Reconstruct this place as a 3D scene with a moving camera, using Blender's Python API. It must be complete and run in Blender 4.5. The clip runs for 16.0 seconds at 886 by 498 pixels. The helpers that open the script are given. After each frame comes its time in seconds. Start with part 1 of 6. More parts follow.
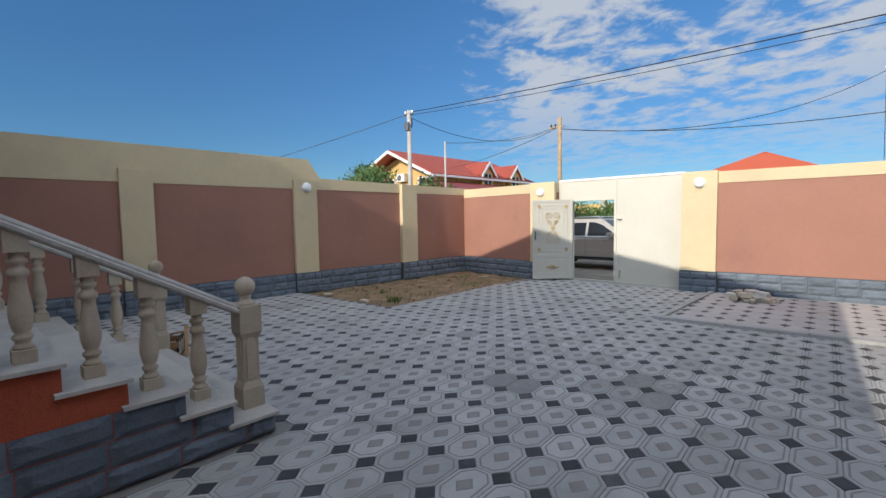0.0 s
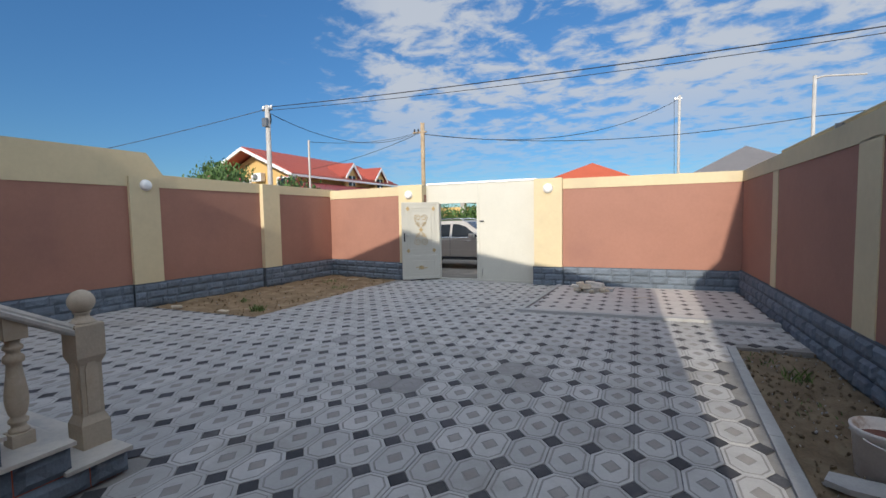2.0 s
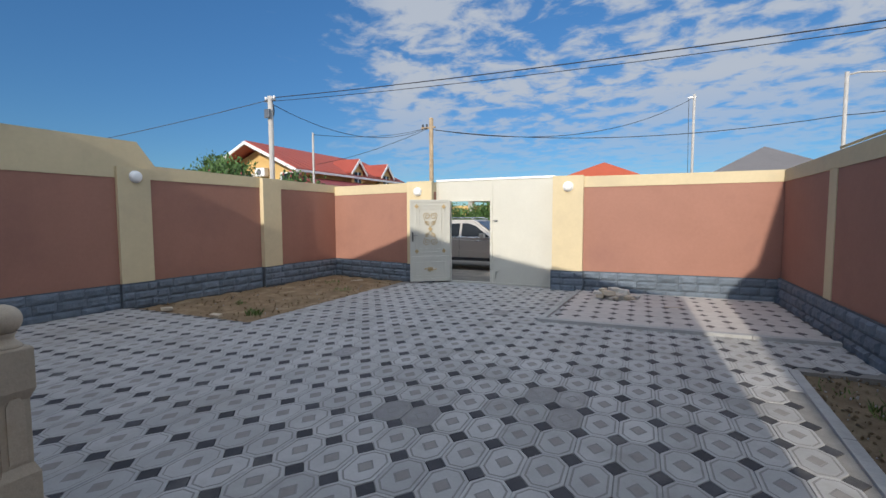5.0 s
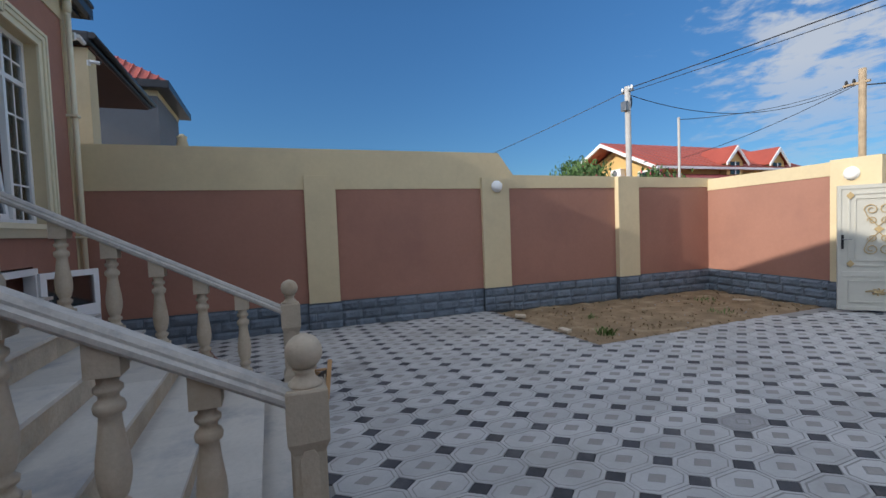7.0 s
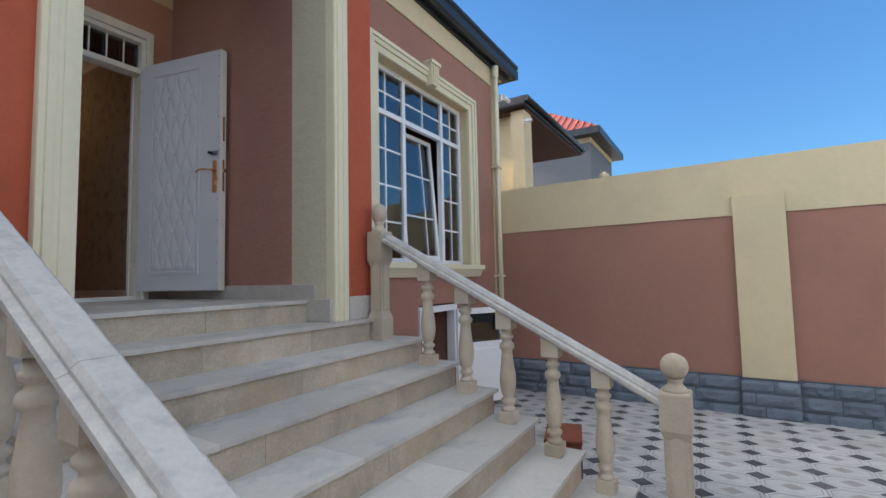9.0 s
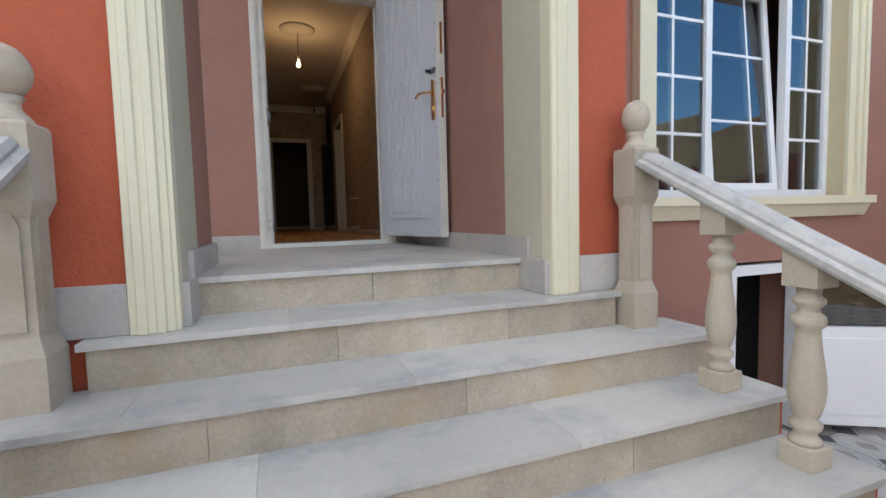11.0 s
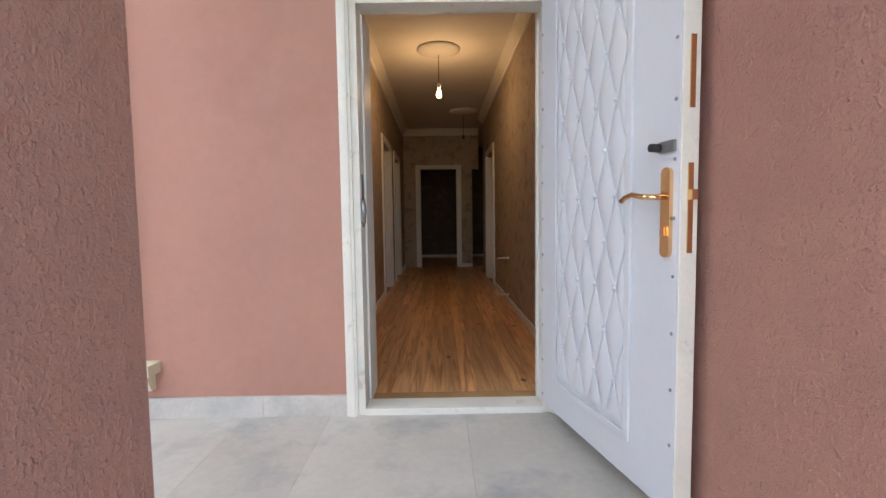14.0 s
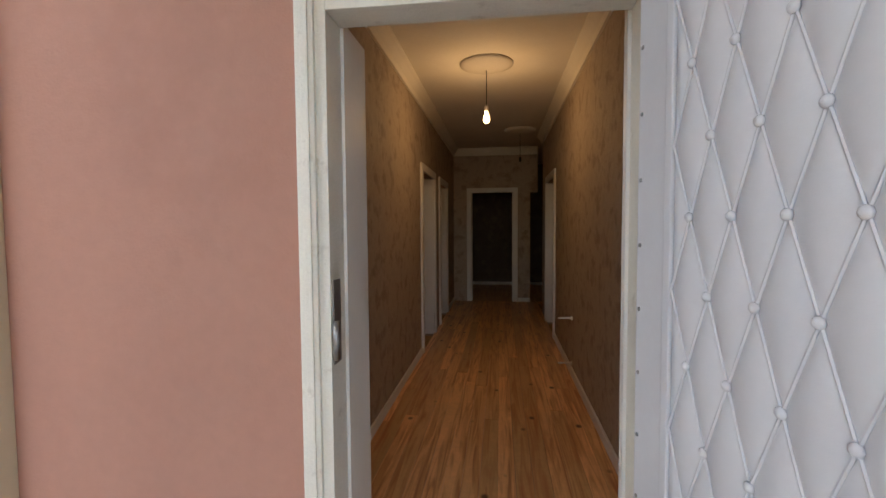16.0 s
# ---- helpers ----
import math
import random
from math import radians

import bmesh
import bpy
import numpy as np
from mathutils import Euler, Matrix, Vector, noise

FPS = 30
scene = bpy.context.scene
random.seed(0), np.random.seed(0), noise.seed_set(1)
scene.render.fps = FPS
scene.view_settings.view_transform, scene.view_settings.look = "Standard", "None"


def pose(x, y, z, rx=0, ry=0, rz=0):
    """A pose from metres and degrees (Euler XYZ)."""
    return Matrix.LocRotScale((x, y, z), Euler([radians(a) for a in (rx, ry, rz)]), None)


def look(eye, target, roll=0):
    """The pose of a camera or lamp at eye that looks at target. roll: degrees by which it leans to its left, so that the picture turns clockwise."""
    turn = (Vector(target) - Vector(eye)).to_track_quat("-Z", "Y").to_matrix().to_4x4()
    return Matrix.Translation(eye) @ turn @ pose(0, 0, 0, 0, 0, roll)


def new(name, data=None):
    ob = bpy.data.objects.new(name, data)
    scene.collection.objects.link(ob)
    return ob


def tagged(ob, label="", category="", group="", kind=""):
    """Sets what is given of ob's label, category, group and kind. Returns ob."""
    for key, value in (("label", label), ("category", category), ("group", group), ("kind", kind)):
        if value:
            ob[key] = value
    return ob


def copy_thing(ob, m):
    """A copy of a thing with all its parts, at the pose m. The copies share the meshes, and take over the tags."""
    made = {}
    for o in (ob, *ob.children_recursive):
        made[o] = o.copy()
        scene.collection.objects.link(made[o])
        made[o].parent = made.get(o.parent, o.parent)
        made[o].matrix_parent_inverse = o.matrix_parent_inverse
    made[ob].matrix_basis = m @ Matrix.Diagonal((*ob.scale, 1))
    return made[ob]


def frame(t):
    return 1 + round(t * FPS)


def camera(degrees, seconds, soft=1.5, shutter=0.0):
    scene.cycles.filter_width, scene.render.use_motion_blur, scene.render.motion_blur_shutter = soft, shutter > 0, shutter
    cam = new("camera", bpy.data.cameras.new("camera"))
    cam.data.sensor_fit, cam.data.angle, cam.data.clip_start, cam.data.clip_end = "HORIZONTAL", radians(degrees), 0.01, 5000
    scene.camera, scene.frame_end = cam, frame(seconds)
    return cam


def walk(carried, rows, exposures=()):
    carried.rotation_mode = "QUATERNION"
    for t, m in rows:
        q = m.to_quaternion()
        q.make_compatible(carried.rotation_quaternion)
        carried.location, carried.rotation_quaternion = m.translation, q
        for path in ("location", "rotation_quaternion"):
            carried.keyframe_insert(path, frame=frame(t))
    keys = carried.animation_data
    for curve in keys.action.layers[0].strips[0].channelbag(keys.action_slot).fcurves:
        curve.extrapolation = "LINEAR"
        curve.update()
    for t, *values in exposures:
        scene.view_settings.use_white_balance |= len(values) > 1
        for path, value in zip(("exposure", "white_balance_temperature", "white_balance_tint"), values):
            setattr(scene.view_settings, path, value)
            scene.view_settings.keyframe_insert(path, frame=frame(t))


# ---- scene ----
cam = camera(89.0, 16.0)
PATH = [
    (0, (0.016, -0.003, 1.554), (-1.336, 1.465, 1.42), -0.9),
    (0.5, (-0.033, 0.023, 1.552), (-1.304, 1.561, 1.415), -0.6),
    (1, (-0.086, -0.013, 1.561), (-1.165, 1.665, 1.422), -0.7),
    (1.5, (-0.122, -0.061, 1.559), (-1.105, 1.676, 1.425), -1.0),
    (2, (-0.124, -0.09, 1.544), (-0.979, 1.714, 1.411), -1.0),
    (2.5, (-0.099, -0.084, 1.554), (-0.74, 1.806, 1.424), -0.9),
    (3, (-0.073, -0.087, 1.556), (-0.525, 1.857, 1.431), -0.8),
    (5.5, (-0.735, 0.723, 1.545), (-1.811, 2.405, 1.424), -0.8),
    (6, (-0.916, 0.98, 1.523), (-2.242, 2.474, 1.438), -1.6),
    (6.5, (-1.138, 1.186, 1.514), (-2.787, 2.314, 1.431), -1.7),
    (7, (-1.487, 1.352, 1.539), (-3.353, 2.067, 1.45), -2.2),
    (7.5, (-1.806, 1.495, 1.553), (-3.795, 1.685, 1.482), -2.6),
    (7.6, (-1.878, 1.531, 1.569), (-3.878, 1.534, 1.516), -2.4),
    (8, (-2.13, 1.626, 1.601), (-4.081, 1.182, 1.604), -1.8),
    (8.5, (-2.501, 1.664, 1.626), (-4.368, 0.953, 1.722), -1.2),
    (9, (-2.833, 1.732, 1.585), (-4.537, 0.693, 1.718), -1.2),
    (9.5, (-3.151, 1.775, 1.552), (-4.574, 0.371, 1.608), -1.1),
    (9.7, (-3.28, 1.731, 1.534), (-4.644, 0.269, 1.558), -1.3),
    (10.3, (-3.68, 1.55, 1.57), (-4.77, -0.12, 1.51), -1.3),
    (11.1, (-4.0, 1.12, 1.68), (-4.62, -0.78, 1.54), -1.5),
    (11.8, (-4.146, 0.701, 1.824), (-4.399, -1.277, 1.679), -1.6),
    (12, (-4.184, 0.583, 1.864), (-4.396, -1.4, 1.713), -1.6),
    (12.5, (-4.199, 0.32, 2.005), (-4.228, -1.672, 1.826), -1.7),
    (13, (-4.261, 0.061, 2.184), (-4.302, -1.93, 2.001), -1.1),
    (13.5, (-4.319, -0.194, 2.334), (-4.333, -2.187, 2.169), -1.0),
    (14, (-4.33, -0.446, 2.475), (-4.342, -2.441, 2.339), -0.8),
    (14.5, (-4.411, -0.698, 2.587), (-4.423, -2.695, 2.476), -0.9),
    (15, (-4.428, -0.919, 2.699), (-4.408, -2.916, 2.594), -1.0),
    (15.5, (-4.436, -1.148, 2.828), (-4.387, -3.144, 2.72), -0.6),
    (16, (-4.459, -1.386, 2.877), (-4.207, -3.367, 2.773), -0.4),
]
walk(cam, [(t, look(eye, target, roll)) for t, eye, target, roll in PATH], exposures=[(0, -0.17, 6100, 10), (3, -0.22, 6100, 10), (5.5, -0.36, 6000, 10), (6.5, -0.42, 5950, 10), (7, -0.2, 5950, 10), (7.5, 0.15, 6100, 10), (8, 0.42, 6200, 10), (9.5, 1.12, 6500, 10), (12, 1.72, 6650, 10), (12.5, 1.72, 6650, 10), (13, 2.0, 6650, 10), (14, 2.52, 6700, 10), (15.5, 2.2, 7000, 10), (16, 2.15, 7150, 10)])

# ---- world and sun ----
SUN = Vector((-0.064, 1.0, -0.40)).normalized()
world = bpy.data.worlds.new("sky")
scene.world = world
world.use_nodes = True


def world_sky():
    n, l = world.node_tree.nodes, world.node_tree.links
    n.clear()
    out, bg = n.new("ShaderNodeOutputWorld"), n.new("ShaderNodeBackground")
    sky = n.new("ShaderNodeTexSky")
    sky.sky_type, sky.sun_disc = "NISHITA", False
    sky.sun_elevation, sky.sun_rotation = math.asin(-SUN.z), math.atan2(-SUN.x, -SUN.y)
    sky.air_density, sky.dust_density, sky.ozone_density = 0.9, 0.0, 3.0
    tc, sep = n.new("ShaderNodeTexCoord"), n.new("ShaderNodeSeparateXYZ")
    l.new(tc.outputs["Generated"], sep.inputs[0])

    def op(kind, a, b, c=None):
        m = n.new("ShaderNodeMath")
        m.operation = kind
        for i, v in enumerate((a, b, c)):
            if v is None:
                continue
            if isinstance(v, (int, float)):
                m.inputs[i].default_value = v
            else:
                l.new(v, m.inputs[i])
        return m.outputs[0]
    x, y, z = sep.outputs
    zz = op("ADD", op("MAXIMUM", z, 0.0), 0.12)
    u, v = op("DIVIDE", x, zz), op("DIVIDE", y, zz)
    com = n.new("ShaderNodeCombineXYZ")
    l.new(u, com.inputs[0]), l.new(v, com.inputs[1])

    def tex(scale, detail, rough, dist, stretch):
        mp = n.new("ShaderNodeMapping")
        mp.inputs["Scale"].default_value = stretch
        mp.inputs["Rotation"].default_value = (0, 0, 0.5)
        l.new(com.outputs[0], mp.inputs[0])
        t = n.new("ShaderNodeTexNoise")
        t.inputs["Scale"].default_value, t.inputs["Detail"].default_value = scale, detail
        t.inputs["Roughness"].default_value, t.inputs["Distortion"].default_value = rough, dist
        l.new(mp.outputs[0], t.inputs["Vector"])
        return t.outputs["Fac"]
    puffs = tex(5.5, 8, 0.6, 0.3, (1.0, 1.15, 1))
    banks = tex(0.75, 3, 0.5, 0.2, (1.0, 1.3, 1))
    # the cloud field lies to the north-east, clear sky to the west
    # cloud is added overhead and to the south too, unseen, to brighten shade
    side = op("ADD", op("MULTIPLY", x, 1.6), op("MULTIPLY", op("ABSOLUTE", y, 0.0), 0.75))
    field = n.new("ShaderNodeMapRange")
    field.inputs["From Min"].default_value, field.inputs["From Max"].default_value = -0.66, -0.2
    l.new(side, field.inputs["Value"])
    dens = op("ADD", op("MULTIPLY", puffs, 0.95), op("MULTIPLY", banks, 0.6))
    dens = op("ADD", dens, op("MULTIPLY", field.outputs[0], 0.38))
    mask = n.new("ShaderNodeMapRange")
    mask.interpolation_type = "SMOOTHSTEP"
    mask.inputs["From Min"].default_value, mask.inputs["From Max"].default_value = 1.025, 1.23
    l.new(dens, mask.inputs["Value"])
    low = n.new("ShaderNodeMapRange")
    low.inputs["From Min"].default_value, low.inputs["From Max"].default_value = 0.05, 0.26
    l.new(z, low.inputs["Value"])
    fac = op("MULTIPLY", op("MULTIPLY", mask.outputs[0], low.outputs[0]), op("MULTIPLY", field.outputs[0], 0.9))
    tint = n.new("ShaderNodeMix")
    tint.data_type, tint.blend_type = "RGBA", "MULTIPLY"
    tint.inputs[0].default_value = 1.0
    l.new(sky.outputs[0], tint.inputs[6])
    # clear air: deep blue, a little duller towards the horizon
    air = n.new("ShaderNodeValToRGB")
    air.color_ramp.elements[0].position, air.color_ramp.elements[1].position = 0.0, 0.42
    air.color_ramp.elements[0].color, air.color_ramp.elements[1].color = (0.47, 0.64, 0.74, 1), (0.66, 1.0, 1.18, 1)
    l.new(z, air.inputs[0]), l.new(air.outputs[0], tint.inputs[7])
    mix = n.new("ShaderNodeMix")
    mix.data_type = "RGBA"
    l.new(fac, mix.inputs[0]), l.new(tint.outputs[2], mix.inputs[6])
    # clouds brighten towards the sun, those behind pushed higher to lift the shaded yard
    dot = n.new("ShaderNodeVectorMath")
    dot.operation = "DOT_PRODUCT"
    l.new(tc.outputs["Generated"], dot.inputs[0])
    dot.inputs[1].default_value = -SUN
    lit = n.new("ShaderNodeMapRange")
    lit.interpolation_type = "SMOOTHSTEP"
    lit.inputs["From Min"].default_value, lit.inputs["From Max"].default_value = -0.55, 0.75
    lit.inputs["To Min"].default_value, lit.inputs["To Max"].default_value = 5.6, 21.0
    l.new(dot.outputs["Value"], lit.inputs["Value"])
    cl = n.new("ShaderNodeMix")
    cl.data_type, cl.blend_type = "RGBA", "MULTIPLY"
    cl.inputs[0].default_value = 1.0
    cl.inputs[6].default_value = (0.97, 1.0, 1.04, 1)
    l.new(lit.outputs[0], cl.inputs[7]), l.new(cl.outputs[2], mix.inputs[7])
    l.new(mix.outputs[2], bg.inputs["Color"])
    bg.inputs["Strength"].default_value = 0.118
    l.new(bg.outputs[0], out.inputs[0])


world_sky()
sun = new("sun", bpy.data.lights.new("sun", "SUN"))
sun.data.energy, sun.data.angle, sun.data.color = 5.0, radians(0.45), (1.0, 0.88, 0.72)
sun.matrix_world = look((0, -20, 10), Vector((0, -20, 10)) + SUN)
bulb_lamp = new("bulb_light", bpy.data.lights.new("bulb_light", "POINT"))
bulb_lamp.data.energy, bulb_lamp.data.color, bulb_lamp.data.shadow_soft_size = 2.0, (1.0, 0.62, 0.3), 0.03
bulb_lamp.location = (-4.34, -5.4, 3.8)


# ---- materials ----
def mat(name, color, rough=0.7, metal=0.0, var=0.15, scale=3.0, bump=0.0, bscale=80.0, rand=0.0, stain=None, stain_scale=1.2, island=False, stain_lo=0.52, stain_hi=0.7, spec=0.5, lumps=0.0):
    """A painted, plastered or stone surface: colour with two scales of variation, stains and fine relief."""
    m = bpy.data.materials.new(name)
    m.use_nodes = True
    n, l = m.node_tree.nodes, m.node_tree.links
    b = n["Principled BSDF"]
    b.inputs["Roughness"].default_value, b.inputs["Metallic"].default_value = rough, metal
    b.inputs["Specular IOR Level"].default_value = spec
    tc = n.new("ShaderNodeTexCoord")
    geo = n.new("ShaderNodeNewGeometry")
    pos = geo.outputs["Position"]

    def noise_tex(sc, detail=4, r=0.6):
        t = n.new("ShaderNodeTexNoise")
        t.inputs["Scale"].default_value, t.inputs["Detail"].default_value, t.inputs["Roughness"].default_value = sc, detail, r
        l.new(pos, t.inputs["Vector"])
        return t.outputs["Fac"]

    def mul(a, fac, lo, hi):
        r = n.new("ShaderNodeMapRange")
        r.inputs["To Min"].default_value, r.inputs["To Max"].default_value = lo, hi
        r.inputs["From Min"].default_value, r.inputs["From Max"].default_value = 0.25, 0.75
        l.new(fac, r.inputs["Value"])
        x = n.new("ShaderNodeMix")
        x.data_type, x.blend_type = "RGBA", "MULTIPLY"
        x.inputs[0].default_value = 1.0
        l.new(a, x.inputs[6]), l.new(r.outputs[0], x.inputs[7])
        return x.outputs[2]
    rgb = n.new("ShaderNodeRGB")
    rgb.outputs[0].default_value = (*color, 1)
    c = rgb.outputs[0]
    c = mul(c, noise_tex(scale), 1 - var, 1 + var)
    c = mul(c, noise_tex(scale * 14, 3), 1 - var * 0.6, 1 + var * 0.6)
    if stain:
        r = n.new("ShaderNodeMapRange")
        r.inputs["From Min"].default_value, r.inputs["From Max"].default_value = stain_lo, stain_hi
        l.new(noise_tex(stain_scale, 6, 0.65), r.inputs["Value"])
        x = n.new("ShaderNodeMix")
        x.data_type = "RGBA"
        l.new(r.outputs[0], x.inputs[0]), l.new(c, x.inputs[6])
        x.inputs[7].default_value = (*stain, 1)
        c = x.outputs[2]
    if rand:
        info = n.new("ShaderNodeObjectInfo")
        src = geo.outputs["Random Per Island"] if island else info.outputs["Random"]
        r = n.new("ShaderNodeMapRange")
        r.inputs["To Min"].default_value, r.inputs["To Max"].default_value = 1 - rand, 1 + rand
        l.new(src, r.inputs["Value"])
        x = n.new("ShaderNodeMix")
        x.data_type, x.blend_type = "RGBA", "MULTIPLY"
        x.inputs[0].default_value = 1.0
        l.new(c, x.inputs[6]), l.new(r.outputs[0], x.inputs[7])
        c = x.outputs[2]
    l.new(c, b.inputs["Base Color"])
    if bump:
        bp = n.new("ShaderNodeBump")
        bp.inputs["Strength"].default_value, bp.inputs["Distance"].default_value = bump, 0.01
        l.new(noise_tex(bscale, 5, 0.65), bp.inputs["Height"])
        last = bp.outputs[0]
        if lumps:
            # scattered trowel blobs and pits
            for sc, lo, hi in ((120, 0.56, 0.74), (48, 0.62, 0.80)):
                lr = n.new("ShaderNodeMapRange")
                lr.interpolation_type = "SMOOTHSTEP"
                lr.inputs["From Min"].default_value, lr.inputs["From Max"].default_value = lo, hi
                l.new(noise_tex(sc, 1, 0.4), lr.inputs["Value"])
                lb = n.new("ShaderNodeBump")
                lb.inputs["Strength"].default_value, lb.inputs["Distance"].default_value = lumps, 0.006
                l.new(lr.outputs[0], lb.inputs["Height"]), l.new(last, lb.inputs["Normal"])
                last = lb.outputs[0]
        l.new(last, b.inputs["Normal"])
    return m


def wood_mat(name, c1, c2, axis="y", rough=0.4):
    m = mat(name, c1, rough, var=0.12, scale=2, rand=0.22, bump=0.05, bscale=60)
    n, l = m.node_tree.nodes, m.node_tree.links
    geo = n.new("ShaderNodeNewGeometry")
    info = n.new("ShaderNodeObjectInfo")
    ad = n.new("ShaderNodeVectorMath")
    ad.operation = "MULTIPLY_ADD"
    ad.inputs[1].default_value = {"y": (16, 0.9, 16), "x": (0.9, 16, 16)}[axis]
    cmb = n.new("ShaderNodeCombineXYZ")
    k = n.new("ShaderNodeMath")
    k.operation = "MULTIPLY"
    k.inputs[1].default_value = 40
    l.new(info.outputs["Random"], k.inputs[0]), l.new(k.outputs[0], cmb.inputs[1])
    l.new(geo.outputs["Position"], ad.inputs[0]), l.new(cmb.outputs[0], ad.inputs[2])
    t = n.new("ShaderNodeTexNoise")
    t.inputs["Scale"].default_value, t.inputs["Detail"].default_value, t.inputs["Distortion"].default_value = 1.6, 5, 1.2
    l.new(ad.outputs[0], t.inputs["Vector"])
    r = n.new("ShaderNodeMapRange")
    r.inputs["From Min"].default_value, r.inputs["From Max"].default_value = 0.42, 0.68
    l.new(t.outputs["Fac"], r.inputs["Value"])
    b = n["Principled BSDF"]
    vo = n.new("ShaderNodeTexVoronoi")
    vo.inputs["Scale"].default_value = 5.0
    sc = n.new("ShaderNodeVectorMath")
    sc.operation = "MULTIPLY"
    sc.inputs[1].default_value = (1.0, 0.75, 1.0)
    l.new(geo.outputs["Position"], sc.inputs[0]), l.new(sc.outputs[0], vo.inputs["Vector"])
    kr = n.new("ShaderNodeMapRange")
    kr.inputs["From Min"].default_value, kr.inputs["From Max"].default_value = 0.06, 0.13
    kr.inputs["To Min"].default_value, kr.inputs["To Max"].default_value = 1.0, 0.0
    l.new(vo.outputs["Distance"], kr.inputs["Value"])
    kx = n.new("ShaderNodeMix")
    kx.data_type = "RGBA"
    kx.inputs[7].default_value = (0.12, 0.045, 0.015, 1)
    l.new(kr.outputs[0], kx.inputs[0])
    old = b.inputs["Base Color"].links[0].from_socket
    x = n.new("ShaderNodeMix")
    x.data_type = "RGBA"
    l.new(r.outputs[0], x.inputs[0]), l.new(old, x.inputs[6])
    x.inputs[7].default_value = (*c2, 1)
    l.new(x.outputs[2], kx.inputs[6]), l.new(kx.outputs[2], b.inputs["Base Color"])
    return m


PINK = mat("pink_render", (0.345, 0.178, 0.13), 0.85, var=0.06, scale=1.2, bump=0.25, bscale=45, stain=(0.30, 0.155, 0.118), stain_scale=0.7, spec=0.25)
PINK_ROUGH = mat("pink_rough_render", (0.40, 0.208, 0.155), 0.8, var=0.06, scale=1.5, bump=1.0, bscale=26, stain=(0.36, 0.18, 0.15), stain_scale=0.9, spec=0.3, lumps=0.4)
PINK_SMOOTH = mat("pink_smooth_render", (0.44, 0.23, 0.172), 0.75, var=0.05, scale=1.4, bump=0.35, bscale=38, stain=(0.40, 0.20, 0.145), stain_scale=1.1, spec=0.3)
CREAM = mat("cream_render", (0.62, 0.52, 0.33), 0.85, var=0.05, scale=1.0, bump=0.25, bscale=45, stain=(0.55, 0.46, 0.3), stain_scale=0.8, spec=0.25)
CREAM_ROUGH = mat("cream_rough_render", (0.58, 0.54, 0.40), 0.8, var=0.05, scale=1.5, bump=1.0, bscale=26, spec=0.3, lumps=0.4)
MOULD = mat("cream_moulding", (0.72, 0.66, 0.47), 0.6, var=0.04, scale=2, bump=0.08, bscale=90)
RED = mat("red_orange_render", (0.46, 0.105, 0.05), 0.75, var=0.08, scale=1.5, bump=0.9, bscale=28, spec=0.3, lumps=0.3)
STONE_BLUE = mat("blue_grey_split_stone", (0.135, 0.165, 0.20), 0.85, var=0.18, scale=5, bump=0.8, bscale=28, rand=0.14)
MORTAR = mat("dark_mortar", (0.07, 0.085, 0.10), 0.95, var=0.2, scale=8, bump=0.4)
LIMESTONE = mat("carved_limestone", (0.50, 0.43, 0.33), 0.85, var=0.10, scale=4, bump=0.35, bscale=55, stain=(0.42, 0.34, 0.24), stain_scale=3, rand=0.06, spec=0.25)
RAILSTONE = mat("grey_rail_stone", (0.50, 0.475, 0.43), 0.8, var=0.10, scale=5, bump=0.4, bscale=60, stain=(0.38, 0.365, 0.34), stain_scale=16, stain_lo=0.45, stain_hi=0.7, spec=0.3)
TREAD = mat("honed_limestone_tread", (0.52, 0.49, 0.435), 0.6, var=0.09, scale=2.2, bump=0.12, bscale=70, stain=(0.355, 0.35, 0.34), stain_scale=2.6, rand=0.12, spec=0.35)
SKIRT = mat("pale_marble_skirting", (0.48, 0.45, 0.405), 0.55, var=0.12, scale=3.5, bump=0.15, bscale=60, stain=(0.40, 0.385, 0.36), stain_scale=5, rand=0.10, spec=0.35)
RISER = mat("sawn_limestone_riser", (0.47, 0.405, 0.31), 0.8, var=0.2, scale=5, bump=0.7, bscale=90, stain=(0.46, 0.355, 0.23), stain_scale=3.5, rand=0.13, stain_lo=0.52, stain_hi=0.72, spec=0.25)
TILE = mat("grey_paving_concrete", (0.405, 0.40, 0.39), 0.75, var=0.10, scale=4, bump=0.15, bscale=120, rand=0.15, stain=(0.31, 0.30, 0.28), stain_scale=1.6, spec=0.4)
TILE_J = mat("grey_paving_concrete_far", (0.405, 0.40, 0.39), 0.75, var=0.10, scale=4, bump=0.15, bscale=120, rand=0.10, island=True, stain=(0.33, 0.32, 0.30), stain_scale=1.1, spec=0.4)
TILE_IN = mat("paving_inlay", (0.275, 0.26, 0.24), 0.8, var=0.12, scale=8, bump=0.2, bscale=120, rand=0.10, spec=0.35)
TILE_LINE = mat("paving_border_line", (0.255, 0.247, 0.235), 0.8, var=0.12, scale=8, spec=0.35)
TILE_DARK = mat("charcoal_paving_concrete", (0.055, 0.056, 0.062), 0.75, var=0.2, scale=6, bump=0.2, bscale=120, rand=0.25, stain=(0.12, 0.115, 0.11), stain_scale=1.5, spec=0.4)
TILE_DARK_J = mat("charcoal_paving_concrete_far", (0.055, 0.056, 0.062), 0.75, var=0.2, scale=6, rand=0.25, island=True, stain=(0.12, 0.115, 0.11), stain_scale=1.5, spec=0.4)
TILE_WET = mat("damp_paving_concrete", (0.25, 0.245, 0.24), 0.6, var=0.25, scale=6, bump=0.15, bscale=120, rand=0.15)
